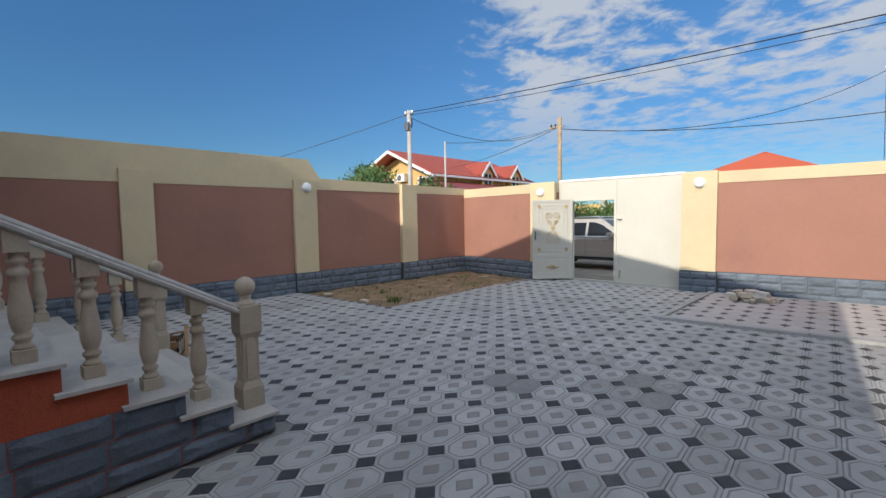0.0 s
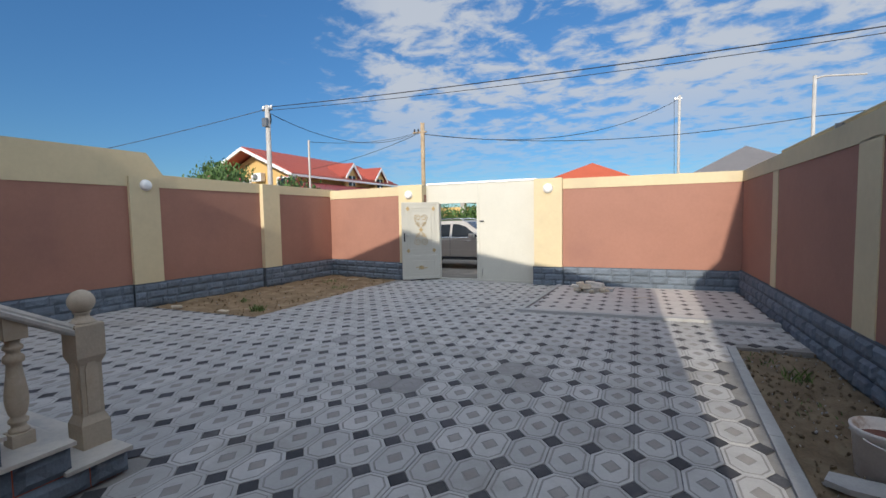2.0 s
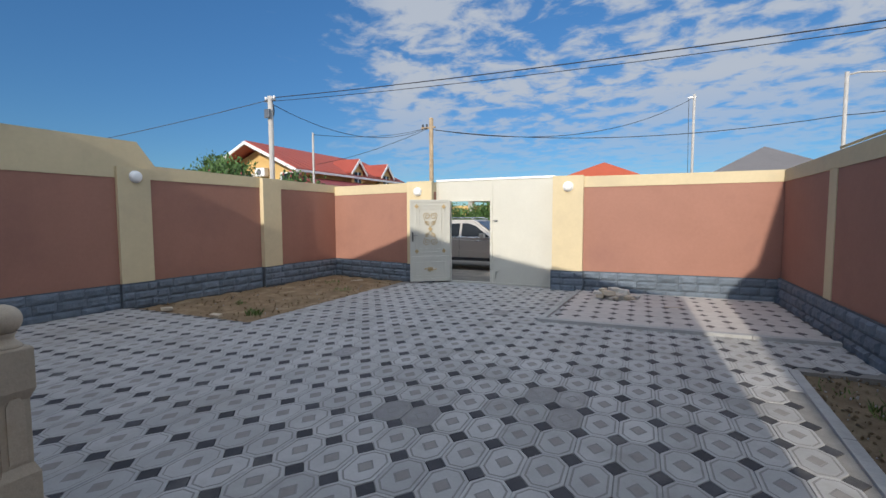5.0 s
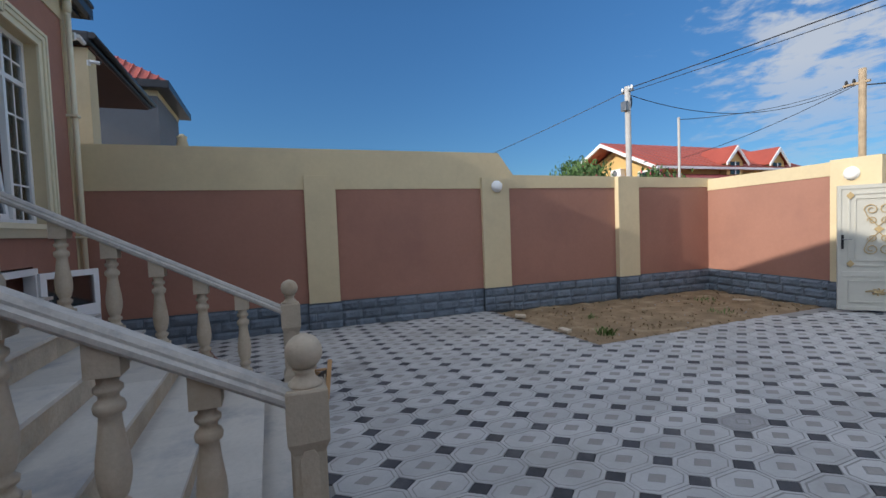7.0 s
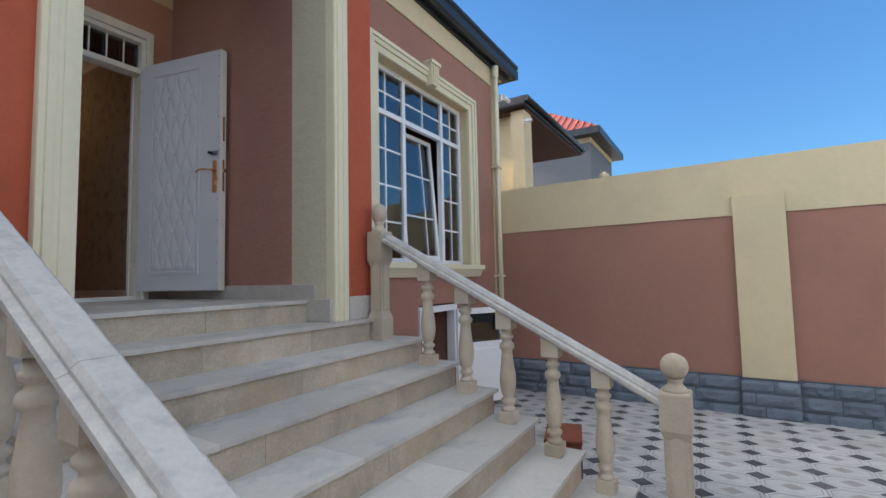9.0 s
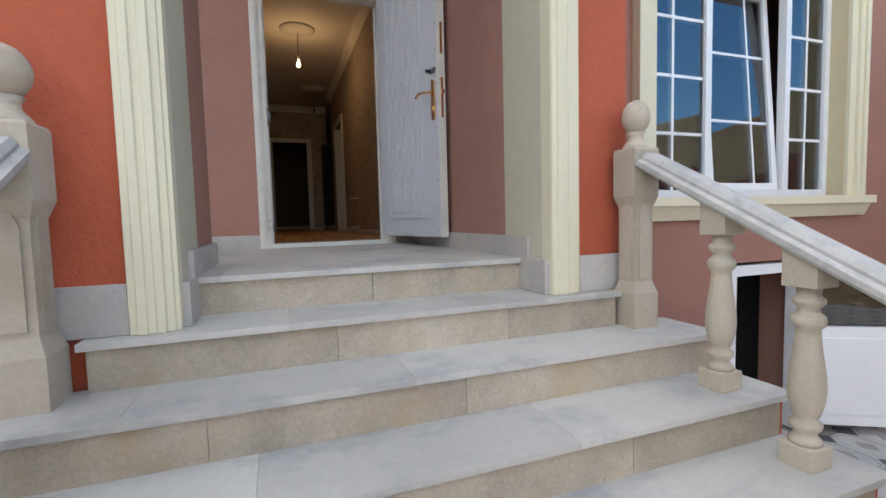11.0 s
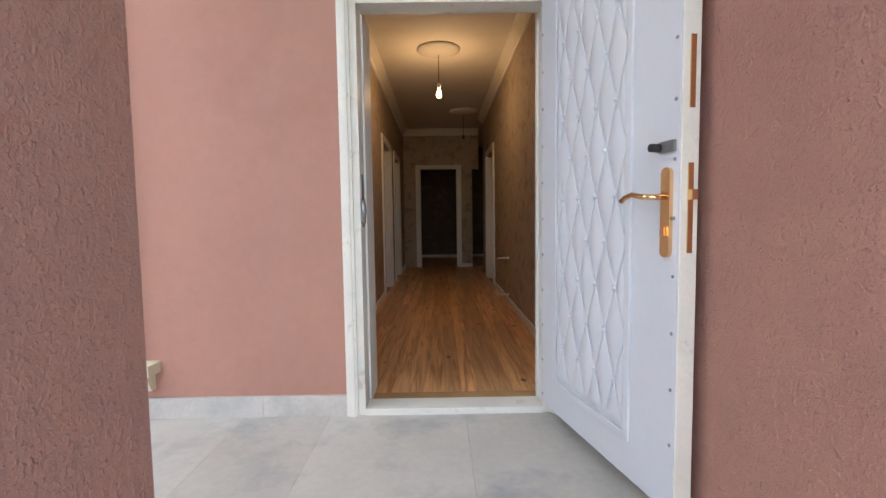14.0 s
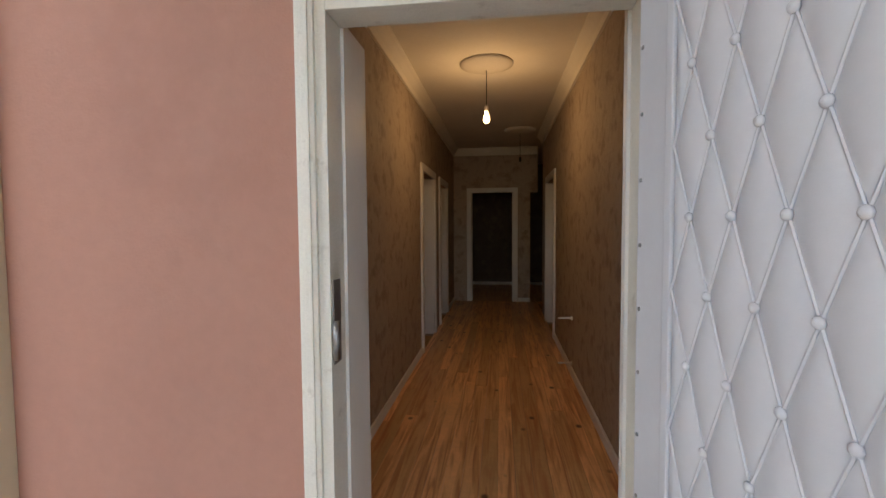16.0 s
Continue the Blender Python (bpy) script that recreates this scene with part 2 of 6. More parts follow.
TILE_PAD = mat("warm_paving_concrete", (0.44, 0.41, 0.385), 0.8, var=0.12, scale=4, bump=0.15, rand=0.12, spec=0.3)
TILE_PAD_D = mat("warm_dark_paving", (0.085, 0.075, 0.075), 0.8, var=0.2, scale=4, rand=0.2, spec=0.3)
GROUT = mat("sand_bedding", (0.24, 0.23, 0.215), 0.95, var=0.2, scale=6, bump=0.3)
KERB = mat("concrete_kerb", (0.36, 0.36, 0.35), 0.85, var=0.15, scale=4, bump=0.3, bscale=70, rand=0.08)
SOIL = mat("dry_soil", (0.23, 0.165, 0.10), 0.95, var=0.25, scale=3, bump=1.0, bscale=30, stain=(0.32, 0.25, 0.16), stain_scale=3, spec=0.1)
SOIL_DARK = mat("dark_soil", (0.17, 0.13, 0.085), 0.95, var=0.35, scale=4, bump=1.0, bscale=30, stain=(0.22, 0.18, 0.12), stain_scale=3, spec=0.1)
EARTH = mat("gravel_ground", (0.27, 0.24, 0.20), 0.95, var=0.25, scale=2, bump=1.0, bscale=20, stain=(0.2, 0.18, 0.16), stain_scale=0.7, spec=0.1)
GATE = mat("cream_gate_paint", (0.56, 0.545, 0.47), 0.45, var=0.04, scale=2, bump=0.04, bscale=30)
GATE_LEAF = mat("pale_gate_paint", (0.50, 0.49, 0.43), 0.45, var=0.05, scale=2)
GOLD_PAINT = mat("ochre_gilded_iron", (0.42, 0.31, 0.15), 0.5, var=0.15, scale=10)
WHITE = mat("white_plastic", (0.80, 0.80, 0.79), 0.35, var=0.03, scale=3)
WHITE_DOOR = mat("white_leatherette", (0.60, 0.61, 0.645), 0.42, var=0.03, scale=3, bump=0.05, bscale=200)
FRAME = mat("white_metal_door_paint", (0.74, 0.72, 0.64), 0.5, var=0.06, scale=6, bump=0.3, bscale=90, stain=(0.5, 0.47, 0.4), stain_scale=9, stain_lo=0.6, stain_hi=0.75)
BRASS = mat("polished_brass", (0.82, 0.52, 0.27), 0.2, 1.0, var=0.06, scale=8)
STEEL = mat("grey_steel", (0.28, 0.28, 0.28), 0.4, 0.8, var=0.15, scale=8)
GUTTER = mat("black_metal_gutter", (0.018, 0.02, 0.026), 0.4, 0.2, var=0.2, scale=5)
ROOF = mat("red_sheet_roof", (0.33, 0.07, 0.045), 0.5, var=0.1, scale=2)
ROOF_BR = mat("maroon_sheet_roof", (0.24, 0.045, 0.045), 0.55, var=0.1, scale=2)
ROOF_OR = mat("orange_sheet_roof", (0.50, 0.10, 0.04), 0.6, var=0.06, scale=1)
ROOF_GREY = mat("grey_sheet_roof", (0.16, 0.15, 0.15), 0.6, var=0.1, scale=1)
SOFFIT = mat("brown_soffit", (0.10, 0.045, 0.03), 0.7, var=0.1)
YELLOW = mat("yellow_render", (0.62, 0.42, 0.16), 0.85, var=0.06, scale=0.8)
GREY_R = mat("grey_render", (0.15, 0.155, 0.17), 0.85, var=0.06)
ROUGHCAST = mat("grey_cream_roughcast", (0.36, 0.345, 0.28), 0.95, var=0.12, scale=1.5, bump=0.9, bscale=22, spec=0.15)
CONCRETE = mat("concrete_pole", (0.42, 0.40, 0.37), 0.85, var=0.15, scale=4)
POLEWOOD = mat("weathered_wood", (0.36, 0.27, 0.17), 0.85, var=0.25, scale=5, bump=0.5)
CABLE = mat("black_cable", (0.02, 0.02, 0.022), 0.6, var=0.1)
DARK = mat("black_rubber", (0.015, 0.015, 0.016), 0.7, var=0.1)
CARPAINT = mat("champagne_car_paint", (0.50, 0.46, 0.40), 0.28, 0.5, var=0.02, scale=2)
CARGLASS = mat("dark_car_glass", (0.015, 0.02, 0.025), 0.05, var=0.05)
CHROME = mat("chrome", (0.7, 0.7, 0.7), 0.12, 1.0, var=0.02)
LEAF = mat("green_foliage", (0.06, 0.12, 0.025), 0.6, var=0.35, scale=1.5, rand=0.4, island=True)
WEED = mat("weed_green", (0.09, 0.15, 0.03), 0.7, var=0.3, scale=10, rand=0.3, island=True)
FLOWER = mat("pink_blossom", (0.45, 0.06, 0.10), 0.7, var=0.2, rand=0.2, island=True)
BARK = mat("bark", (0.13, 0.09, 0.06), 0.9, var=0.3, scale=8)
RUST = mat("rusty_pipe", (0.16, 0.06, 0.04), 0.75, var=0.25, scale=12, bump=0.2)
BLUE = mat("blue_plastic", (0.02, 0.06, 0.35), 0.4, var=0.05)
BUCKET = mat("dirty_white_plastic", (0.72, 0.68, 0.63), 0.5, var=0.12, scale=5, stain=(0.34, 0.2, 0.11), stain_scale=6, stain_lo=0.56, stain_hi=0.7)
CRATEWOOD = mat("pale_crate_wood", (0.40, 0.24, 0.11), 0.75, var=0.15, scale=10, rand=0.2)
PRINT = mat("printed_dark_panel", (0.035, 0.03, 0.028), 0.7, var=0.1)
PRINT_LIGHT = mat("printed_light_bars", (0.5, 0.46, 0.36), 0.7, var=0.1)
REDBOX = mat("red_brown_leatherette", (0.22, 0.06, 0.03), 0.5, var=0.2, scale=8)
FLOORWOOD = wood_mat("varnished_pine", (0.80, 0.46, 0.20), (0.50, 0.19, 0.07), "y", 0.3)
WALLPAPER = mat("textured_brown_wallpaper", (0.42, 0.335, 0.26), 0.7, var=0.2, scale=7, bump=0.8, bscale=30, stain=(0.28, 0.215, 0.165), stain_scale=7, stain_lo=0.48, stain_hi=0.62)
WALLPAPER_D = mat("dark_patterned_wallpaper", (0.09, 0.075, 0.06), 0.7, var=0.2, scale=4, stain=(0.15, 0.12, 0.08), stain_scale=3.5)
CEIL = mat("white_ceiling_paint", (0.74, 0.70, 0.63), 0.8, var=0.04)
INTDOOR = mat("white_door_casing", (0.74, 0.72, 0.68), 0.5, var=0.03)
CURTAIN = mat("pale_blue_curtain", (0.35, 0.42, 0.5), 0.8, var=0.1)
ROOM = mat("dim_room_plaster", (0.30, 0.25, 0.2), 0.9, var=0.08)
LAMP = mat("opal_lamp_plastic", (0.86, 0.86, 0.84), 0.3, var=0.01)
# near-black colour that stands in for the shade inside deep openings
SHADE_BLACK = mat("painted_black_shade", (0.02, 0.02, 0.02), 0.9, var=0.1)


def glass_mat(name, tint, rough=0.0):
    m = bpy.data.materials.new(name)
    m.use_nodes = True
    n, l = m.node_tree.nodes, m.node_tree.links
    n.clear()
    out, mixs = n.new("ShaderNodeOutputMaterial"), n.new("ShaderNodeMixShader")
    tr, gl = n.new("ShaderNodeBsdfTransparent"), n.new("ShaderNodeBsdfGlossy")
    tr.inputs[0].default_value = (*tint, 1)
    gl.inputs["Roughness"].default_value = rough
    fr = n.new("ShaderNodeFresnel")
    fr.inputs[0].default_value = 2.3
    l.new(fr.outputs[0], mixs.inputs[0]), l.new(tr.outputs[0], mixs.inputs[1]), l.new(gl.outputs[0], mixs.inputs[2])
    l.new(mixs.outputs[0], out.inputs[0])
    return m


GLASS = glass_mat("window_glass", (0.55, 0.62, 0.68))


def glow(name, color, power):
    m = bpy.data.materials.new(name)
    m.use_nodes = True
    b = m.node_tree.nodes["Principled BSDF"]
    b.inputs["Emission Color"].default_value, b.inputs["Emission Strength"].default_value = (*color, 1), power
    return m


BULB = glow("lit_bulb_glass", (1.0, 0.66, 0.28), 2.2)


# ---- mesh helpers ----
def box(x0, x1, y0, y1, z0, z1, bevel=0.0, bm=None):
    own = bm is None
    bm = bmesh.new() if own else bm
    g = bmesh.ops.create_cube(bm, size=1.0, matrix=Matrix.LocRotScale(((x0 + x1) / 2, (y0 + y1) / 2, (z0 + z1) / 2), None, (abs(x1 - x0), abs(y1 - y0), abs(z1 - z0))))
    if bevel:
        es = list({e for v in g["verts"] for e in v.link_edges})
        bmesh.ops.bevel(bm, geom=es, offset=bevel, segments=2, affect="EDGES", profile=0.7)
    return bm


def prism(pts, y0, y1, axis="y"):
    """A polygon in the (x, z) plane drawn out along y (or in (y, z), drawn along x; or in (x, y), drawn along z)."""
    bm = bmesh.new()
    def at(a, b, d):
        return {"y": (a, d, b), "x": (d, a, b), "z": (a, b, d)}[axis]
    lo = [bm.verts.new(at(a, b, y0)) for a, b in pts]
    hi = [bm.verts.new(at(a, b, y1)) for a, b in pts]
    bm.faces.new(lo), bm.faces.new(hi[::-1])
    for i in range(len(pts)):
        j = (i + 1) % len(pts)
        bm.faces.new((lo[j], lo[i], hi[i], hi[j]))
    bmesh.ops.recalc_face_normals(bm, faces=bm.faces)
    return bm


def lathe(profile, seg=16, bm=None, at=(0, 0, 0)):
    """Rings of (radius, z), closed at both ends."""
    bm = bm or bmesh.new()
    rings = [[bm.verts.new((at[0] + r * math.cos(2 * math.pi * k / seg), at[1] + r * math.sin(2 * math.pi * k / seg), at[2] + z)) for k in range(seg)] for r, z in profile]
    for a, b in zip(rings, rings[1:]):
        for k in range(seg):
            f = bm.faces.new((a[k], a[(k + 1) % seg], b[(k + 1) % seg], b[k]))
            f.smooth = True
    bm.faces.new(rings[0][::-1]), bm.faces.new(rings[-1])
    return bm


def tube(pts, r, seg=8, bm=None):
    """A round bar along points."""
    bm = bm or bmesh.new()
    pts = [Vector(p) for p in pts]
    rings = []
    for i, p in enumerate(pts):
        d = (pts[min(i + 1, len(pts) - 1)] - pts[max(i - 1, 0)]).normalized()
        a = d.orthogonal().normalized()
        if rings:
            a = (prev - d * prev.dot(d)).normalized()
        prev = a
        b = d.cross(a)
        rings.append([bm.verts.new(p + r * (math.cos(2 * math.pi * k / seg) * a + math.sin(2 * math.pi * k / seg) * b)) for k in range(seg)])
    for a, b in zip(rings, rings[1:]):
        for k in range(seg):
            f = bm.faces.new((a[k], a[(k + 1) % seg], b[(k + 1) % seg], b[k]))
            f.smooth = seg > 6
    bm.faces.new(rings[0][::-1]), bm.faces.new(rings[-1])
    return bm


def mesh_of(bm, name, material):
    me = bpy.data.meshes.new(name)
    bm.to_mesh(me)
    bm.free()
    for m in material if isinstance(material, (list, tuple)) else [material]:
        me.materials.append(m)
    return me


def part(name, bm, material, parent, label="", m=None):
    ob = new(name, bm if isinstance(bm, bpy.types.Mesh) else mesh_of(bm, name, material))
    ob.parent = parent
    if m is not None:
        ob.matrix_basis = m
    return tagged(ob, label)


def solid(name, bm, material, label="", category="", kind="", m=None, group=""):
    ob = new(name, mesh_of(bm, name, material))
    if m is not None:
        ob.matrix_basis = m
    return tagged(ob, label, category, group, kind)


def empty(name, m, label, category, group="", kind=""):
    ob = new(name)
    ob.empty_display_size = 0.1
    ob.matrix_basis = m
    return tagged(ob, label, category, group, kind)


def rough_stone(seed):
    """A split-faced block, 1 x 1 x 1, whose front (-y) bulges unevenly."""
    rnd = random.Random(seed)
    bm = bmesh.new()
    nx, nz = 6, 4
    grid = []
    for k in range(nz + 1):
        row = []
        for i in range(nx + 1):
            edge = i in (0, nx) or k in (0, nz)
            row.append(bm.verts.new((i / nx, 0.0 if edge else -0.55 - 0.45 * rnd.random(), k / nz)))
        grid.append(row)
    for k in range(nz):
        for i in range(nx):
            q = (grid[k][i], grid[k][i + 1], grid[k + 1][i + 1], grid[k + 1][i])
            bm.faces.new(q)
    return bm


STONES = [mesh_of(rough_stone(i), "stone", STONE_BLUE) for i in range(6)]


def courses(parent, s0, s1, y, z0, heights, length=0.38, proud=0.03, seed=0, top=None):
    """Courses of split stones on a face at local y, from s0 to s1."""
    rnd = random.Random(seed)
    z = z0
    for h in heights:
        s = s0
        first = rnd.uniform(0.4, 1.0)
        while s < s1 - 0.02:
            w = min(length * (first if s == s0 else rnd.uniform(0.85, 1.15)), s1 - s)
            if s1 - s - w < 0.08:
                w = s1 - s
            m = Matrix.LocRotScale((s + 0.003, y, z + 0.003), None, (w - 0.006, proud * rnd.uniform(0.8, 1.2), h - 0.006))
            part("stone", rnd.choice(STONES), None, parent, m=m)
            s += w
        z += h


def frame_of(x0, y0, x1, y1):
    return pose(x0, y0, 0, 0, 0, math.degrees(math.atan2(y1 - y0, x1 - x0))), math.hypot(x1 - x0, y1 - y0)


# ---- ground ----
bm = bmesh.new()
bmesh.ops.create_grid(bm, x_segments=40, y_segments=40, size=400)
for v in bm.verts:
    v.co.z = -0.14
solid("ground", bm, EARTH, "bare gravelly ground beyond the walls", "ground", "structure")

YA = math.degrees(math.atan2(0.4, 10.26))
YARD = pose(-1.52, 2.53, 0, 0, 0, YA)
PX, PY, HX, HY = 0.2600, 0.3950, 0.072, 0.085
YI = YARD.inverted()

solid("paving_bed", prism([(-9.1, -1.1), (-9.0, 5.1), (-6.1, 5.2), (-6.2, 9.95), (-5.5, 10.12), (-2.0, 10.4), (1.38, 10.5), (1.4, 7.0), (1.5, 6.1), (0.7, 6.05), (0.62, 2.0), (0.6, -3.2), (-9.1, -3.2)], -0.12, -0.012, "z"), GROUT, "sand bedding under the paving tiles", "paving", "structure")


# ---- boundary walls ----
def wall(name, p0, p1, runs, band, plinth, pilasters, seed, label, gaps=()):
    """runs: (s0, s1, z0, z1) tops; band: height where cream begins; gaps: stretches left open."""
    m, length = frame_of(*p0, *p1)
    root = empty(name, m, label, "wall", kind="structure")
    for s0, s1, za, zb in runs:
        part("wall_panel", prism([(s0, -0.2), (s1, -0.2), (s1, band), (s0, band)], 0.0, 0.22), PINK, root, "terracotta pink rendered panel")
        part("wall_band", prism([(s0, band), (s1, band), (s1, zb), (s0, za)], -0.012, 0.23), CREAM, root, "cream rendered band along the top")
    stretches, last = [], 0.0
    for a, b, top, proud in sorted(pilasters):
        part("pilaster", box(a, b, -proud, 0.02, plinth - 0.02, top, 0.008), CREAM, root, "cream rendered pilaster")
        if proud > 0.03:
            part("pilaster_base", box(a - 0.02, b + 0.02, -proud - 0.02, 0.02, -0.15, plinth, 0.004), MORTAR, root)
            courses(root, a - 0.02, b + 0.02, -proud - 0.022, -0.02, [plinth / 3.0] * 3, 0.3, 0.025, seed + int(a * 10))
            stretches.append((last, a - 0.02))
            last = b + 0.02
    stretches.append((last, length))
    cut = []
    for a, b in stretches:
        for g0, g1 in gaps:
            if a < g1 and b > g0:
                if g0 - a > 0.05:
                    cut.append((a, g0))
                a = g1
        if b - a > 0.05:
            cut.append((a, b))
    for a, b in cut:
        part("plinth_backing", box(a, b, -0.035, 0.02, -0.2, plinth, 0.0), MORTAR, root)
        courses(root, a, b, -0.037, -0.06, [(plinth + 0.05) / 3] * 3, 0.36, 0.032, seed + int(a * 7))
    return root, m, length


SW, NW, NWC, NE, SE = (-9.1, -1.05), (-8.86, 10.0), (-8.845, 10.6), (1.40, 10.40), (1.85, -3.4)
wall("wall_west", SW, NWC, [(0, 6.42, 2.9, 2.9), (6.42, 6.72, 2.9, 2.5), (6.72, 11.9, 2.5, 2.45)], 2.25, 0.42, [(2.95, 3.44, 2.47, 0.07), (6.05, 6.6, 2.44, 0.07), (9.07, 9.6, 2.47, 0.11)], 1, "pink and cream rendered boundary wall on split stone plinth")
gate_wall, GM, GL = wall("wall_north", NW, NE, [(2.72, 3.36, 2.40, 2.40), (6.2, 10.6, 2.40, 2.38)], 2.17, 0.42, [(2.70, 3.37, 2.42, 0.10), (6.2, 6.83, 2.42, 0.10)], 2, "pink and cream rendered wall holding the gate", gaps=[(0.0, 2.68), (3.37, 6.2)])
wall("wall_north_west", NWC, tuple((GM @ Vector((2.74, 0.0, 0)))[:2]), [(0, 2.72, 2.42, 2.40)], 2.17, 0.42, [], 5, "pink and cream rendered wall beside the gate")
wall("wall_east", NE, SE, [(0, 13.6, 2.38, 2.46)], 2.17, 0.44, [(2.15, 2.42, 2.2, 0.012), (5.05, 5.5, 2.2, 0.012), (8.6, 9.0, 2.2, 0.012)], 3, "pink and cream rendered boundary wall with flat cream strips")


# ---- gate ----
def make_gate():
    g = empty("metal_gate", GM @ pose(3.37, 0.2, 0), "cream-painted sheet metal double gate with wicket", "gate")
    W = 2.83
    part("top_rail", box(0, W, -0.03, 0.03, 2.41, 2.46, 0.004), WHITE, g)
    part("panel", box(0, 0.35, -0.012, 0.012, 0.02, 2.41), GATE, g)
    part("panel", box(0.35, 1.36, -0.012, 0.012, 1.95, 2.41), GATE, g)
    part("panel", box(1.42, W, -0.012, 0.012, 0.02, 2.41), GATE, g)
    part("post", box(1.36, 1.42, -0.03, 0.03, 0.0, 2.41, 0.004), GATE, g)
    part("post", box(0.33, 0.375, -0.03, 0.03, 0.0, 1.95, 0.004), GATE, g)
    part("post", box(0.0, 0.04, -0.03, 0.03, 0.0, 2.41, 0.004), GATE, g)
    part("lintel", box(0.375, 1.36, -0.03, 0.03, 1.93, 1.97, 0.004), GATE, g)
    part("threshold", box(0.0, W, -0.03, 0.03, -0.02, 0.035, 0.004), GATE, g)
    part("lock_plate", box(1.37, 1.40, -0.045, -0.03, 0.98, 1.2, 0.003), GATE, g)
    part("gate_handle", tube([(1.45, -0.012, 1.48), (1.45, -0.06, 1.48), (1.55, -0.06, 1.48)], 0.012), STEEL, g, "small steel handle")
    part("bolt", tube([(1.5, -0.03, 0.12), (1.5, -0.03, 0.32), (1.58, -0.03, 0.32)], 0.01), GATE, g)
    # open leaf
    leaf = empty("gate_leaf", GM @ pose(3.74, 0.12, 0.04, 0, 0, 180 + 39), "open ornate cream gate door with gilded scrolls", "gate door")
    L, H = 0.97, 1.93
    part("sheet", box(0.02, L - 0.02, -0.01, 0.01, 0.02, H - 0.02), GATE_LEAF, leaf)
    for a, b, c, d in [(0, 0.05, 0, H), (L - 0.05, L, 0, H), (0.05, L - 0.05, 0, 0.06), (0.05, L - 0.05, H - 0.06, H), (0.05, L - 0.05, 0.52, 0.6)]:
        part("rail", box(a, b, -0.022, 0.022, c, d, 0.004), GATE_LEAF, leaf)
    def border(x0, x1, z0, z1, w, y, matl):
        for a, b, c, d in [(x0, x0 + w, z0, z1), (x1 - w, x1, z0, z1), (x0 + w, x1 - w, z0, z0 + w), (x0 + w, x1 - w, z1 - w, z1)]:
            part("moulding", box(a, b, y, y + 0.012, c, d, 0.003), matl, leaf)
    border(0.13, L - 0.13, 0.68, H - 0.12, 0.025, 0.012, GATE_LEAF)
    border(0.21, L - 0.21, 0.76, H - 0.2, 0.015, 0.012, GATE_LEAF)
    border(0.13, L - 0.13, 0.12, 0.46, 0.018, 0.012, GATE_LEAF)
    for x in (0.155, L - 0.155):
        for z in (0.72, H - 0.16):
            part("corner_ornament", prism([(x - 0.05, z), (x, z - 0.06), (x + 0.05, z), (x, z + 0.06)], 0.02, 0.032), GOLD_PAINT, leaf, "gilded corner ornament")

    def spiral(cx, cz, r, turn, flip, top):
        pts = []
        for k in range(22):
            a = k / 21 * 2 * math.pi * 1.35
            rr = r * (1 - 0.72 * k / 21)
            pts.append((cx + flip * rr * math.cos(a), 0.024, cz + top * rr * math.sin(a)))
        return pts
    mid, zc = L / 2, (0.68 + H - 0.12) / 2
    for fx in (-1, 1):
        for tz in (-1, 1):
            part("scroll", tube(spiral(mid + fx * 0.085, zc + tz * 0.30, 0.085, 1, fx, tz), 0.007, 6), GOLD_PAINT, leaf, "gilded iron scroll")
            part("scroll", tube(spiral(mid + fx * 0.075, zc + tz * 0.13, 0.06, 1, fx, tz), 0.006, 6), GOLD_PAINT, leaf, "gilded iron scroll")
            part("scroll", tube([(mid + fx * 0.17, 0.024, zc + tz * 0.3), (mid + fx * 0.13, 0.024, zc + tz * 0.2), (mid, 0.024, zc + tz * 0.04)], 0.006, 6), GOLD_PAINT, leaf, "gilded iron scroll")
    part("rosette", prism([(mid - 0.06, zc), (mid, zc - 0.05), (mid + 0.06, zc), (mid, zc + 0.05)], 0.02, 0.035), GOLD_PAINT, leaf, "gilded rosette")
    z = 0.29
    for k in range(8):
        a = k * math.pi / 4
        r1 = 0.15 if k % 4 == 0 else 0.09
        part("leaf_ornament", tube([(mid, 0.02, z), (mid + r1 * 0.6 * math.cos(a + 0.25), 0.028, z + r1 * 0.42 * math.sin(a + 0.25)), (mid + r1 * math.cos(a), 0.02, z + r1 * 0.65 * math.sin(a))], 0.011, 6), GOLD_PAINT, leaf, "gilded leaf ornament")
    part("door_handle", box(L - 0.075, L - 0.045, 0.02, 0.045, 0.95, 1.17, 0.006), DARK, leaf, "black lock plate")
    part("lever", tube([(L - 0.06, 0.04, 1.1), (L - 0.06, 0.09, 1.1), (L - 0.16, 0.09, 1.1)], 0.009), STEEL, leaf)


make_gate()


def wall_lamp(m):
    r = empty("wall_lamp", m, "round white opal wall lamp", "lamp", "yard wall lamps")
    # local -y points away from the wall
    b = lathe([(0.105, 0), (0.11, 0.012), (0.105, 0.03)], 20)
    part("base", b, WHITE, r, m=pose(0, 0, 0, 90))
    d = lathe([(0.1, 0.03), (0.097, 0.05), (0.082, 0.072), (0.05, 0.088), (0.012, 0.094)], 20)
    part("shade", d, LAMP, r, m=pose(0, 0, 0, 90))


WM, WL = frame_of(*SW, *NWC)
wall_lamp(WM @ pose(6.34, -0.07, 2.28))
wall_lamp(GM @ pose(3.0, -0.10, 2.17))
wall_lamp(GM @ pose(6.52, -0.10, 2.19))

# ---- house shell ----
FL = 1.455
house = empty("house", pose(-4.5, -3, 0), "single-storey house with pink render and cream mouldings", "house", kind="structure")
HO = pose(4.5, 3, 0)


def hpart(name, bm, material, label=""):
    return part(name, bm, material, house, label, HO)


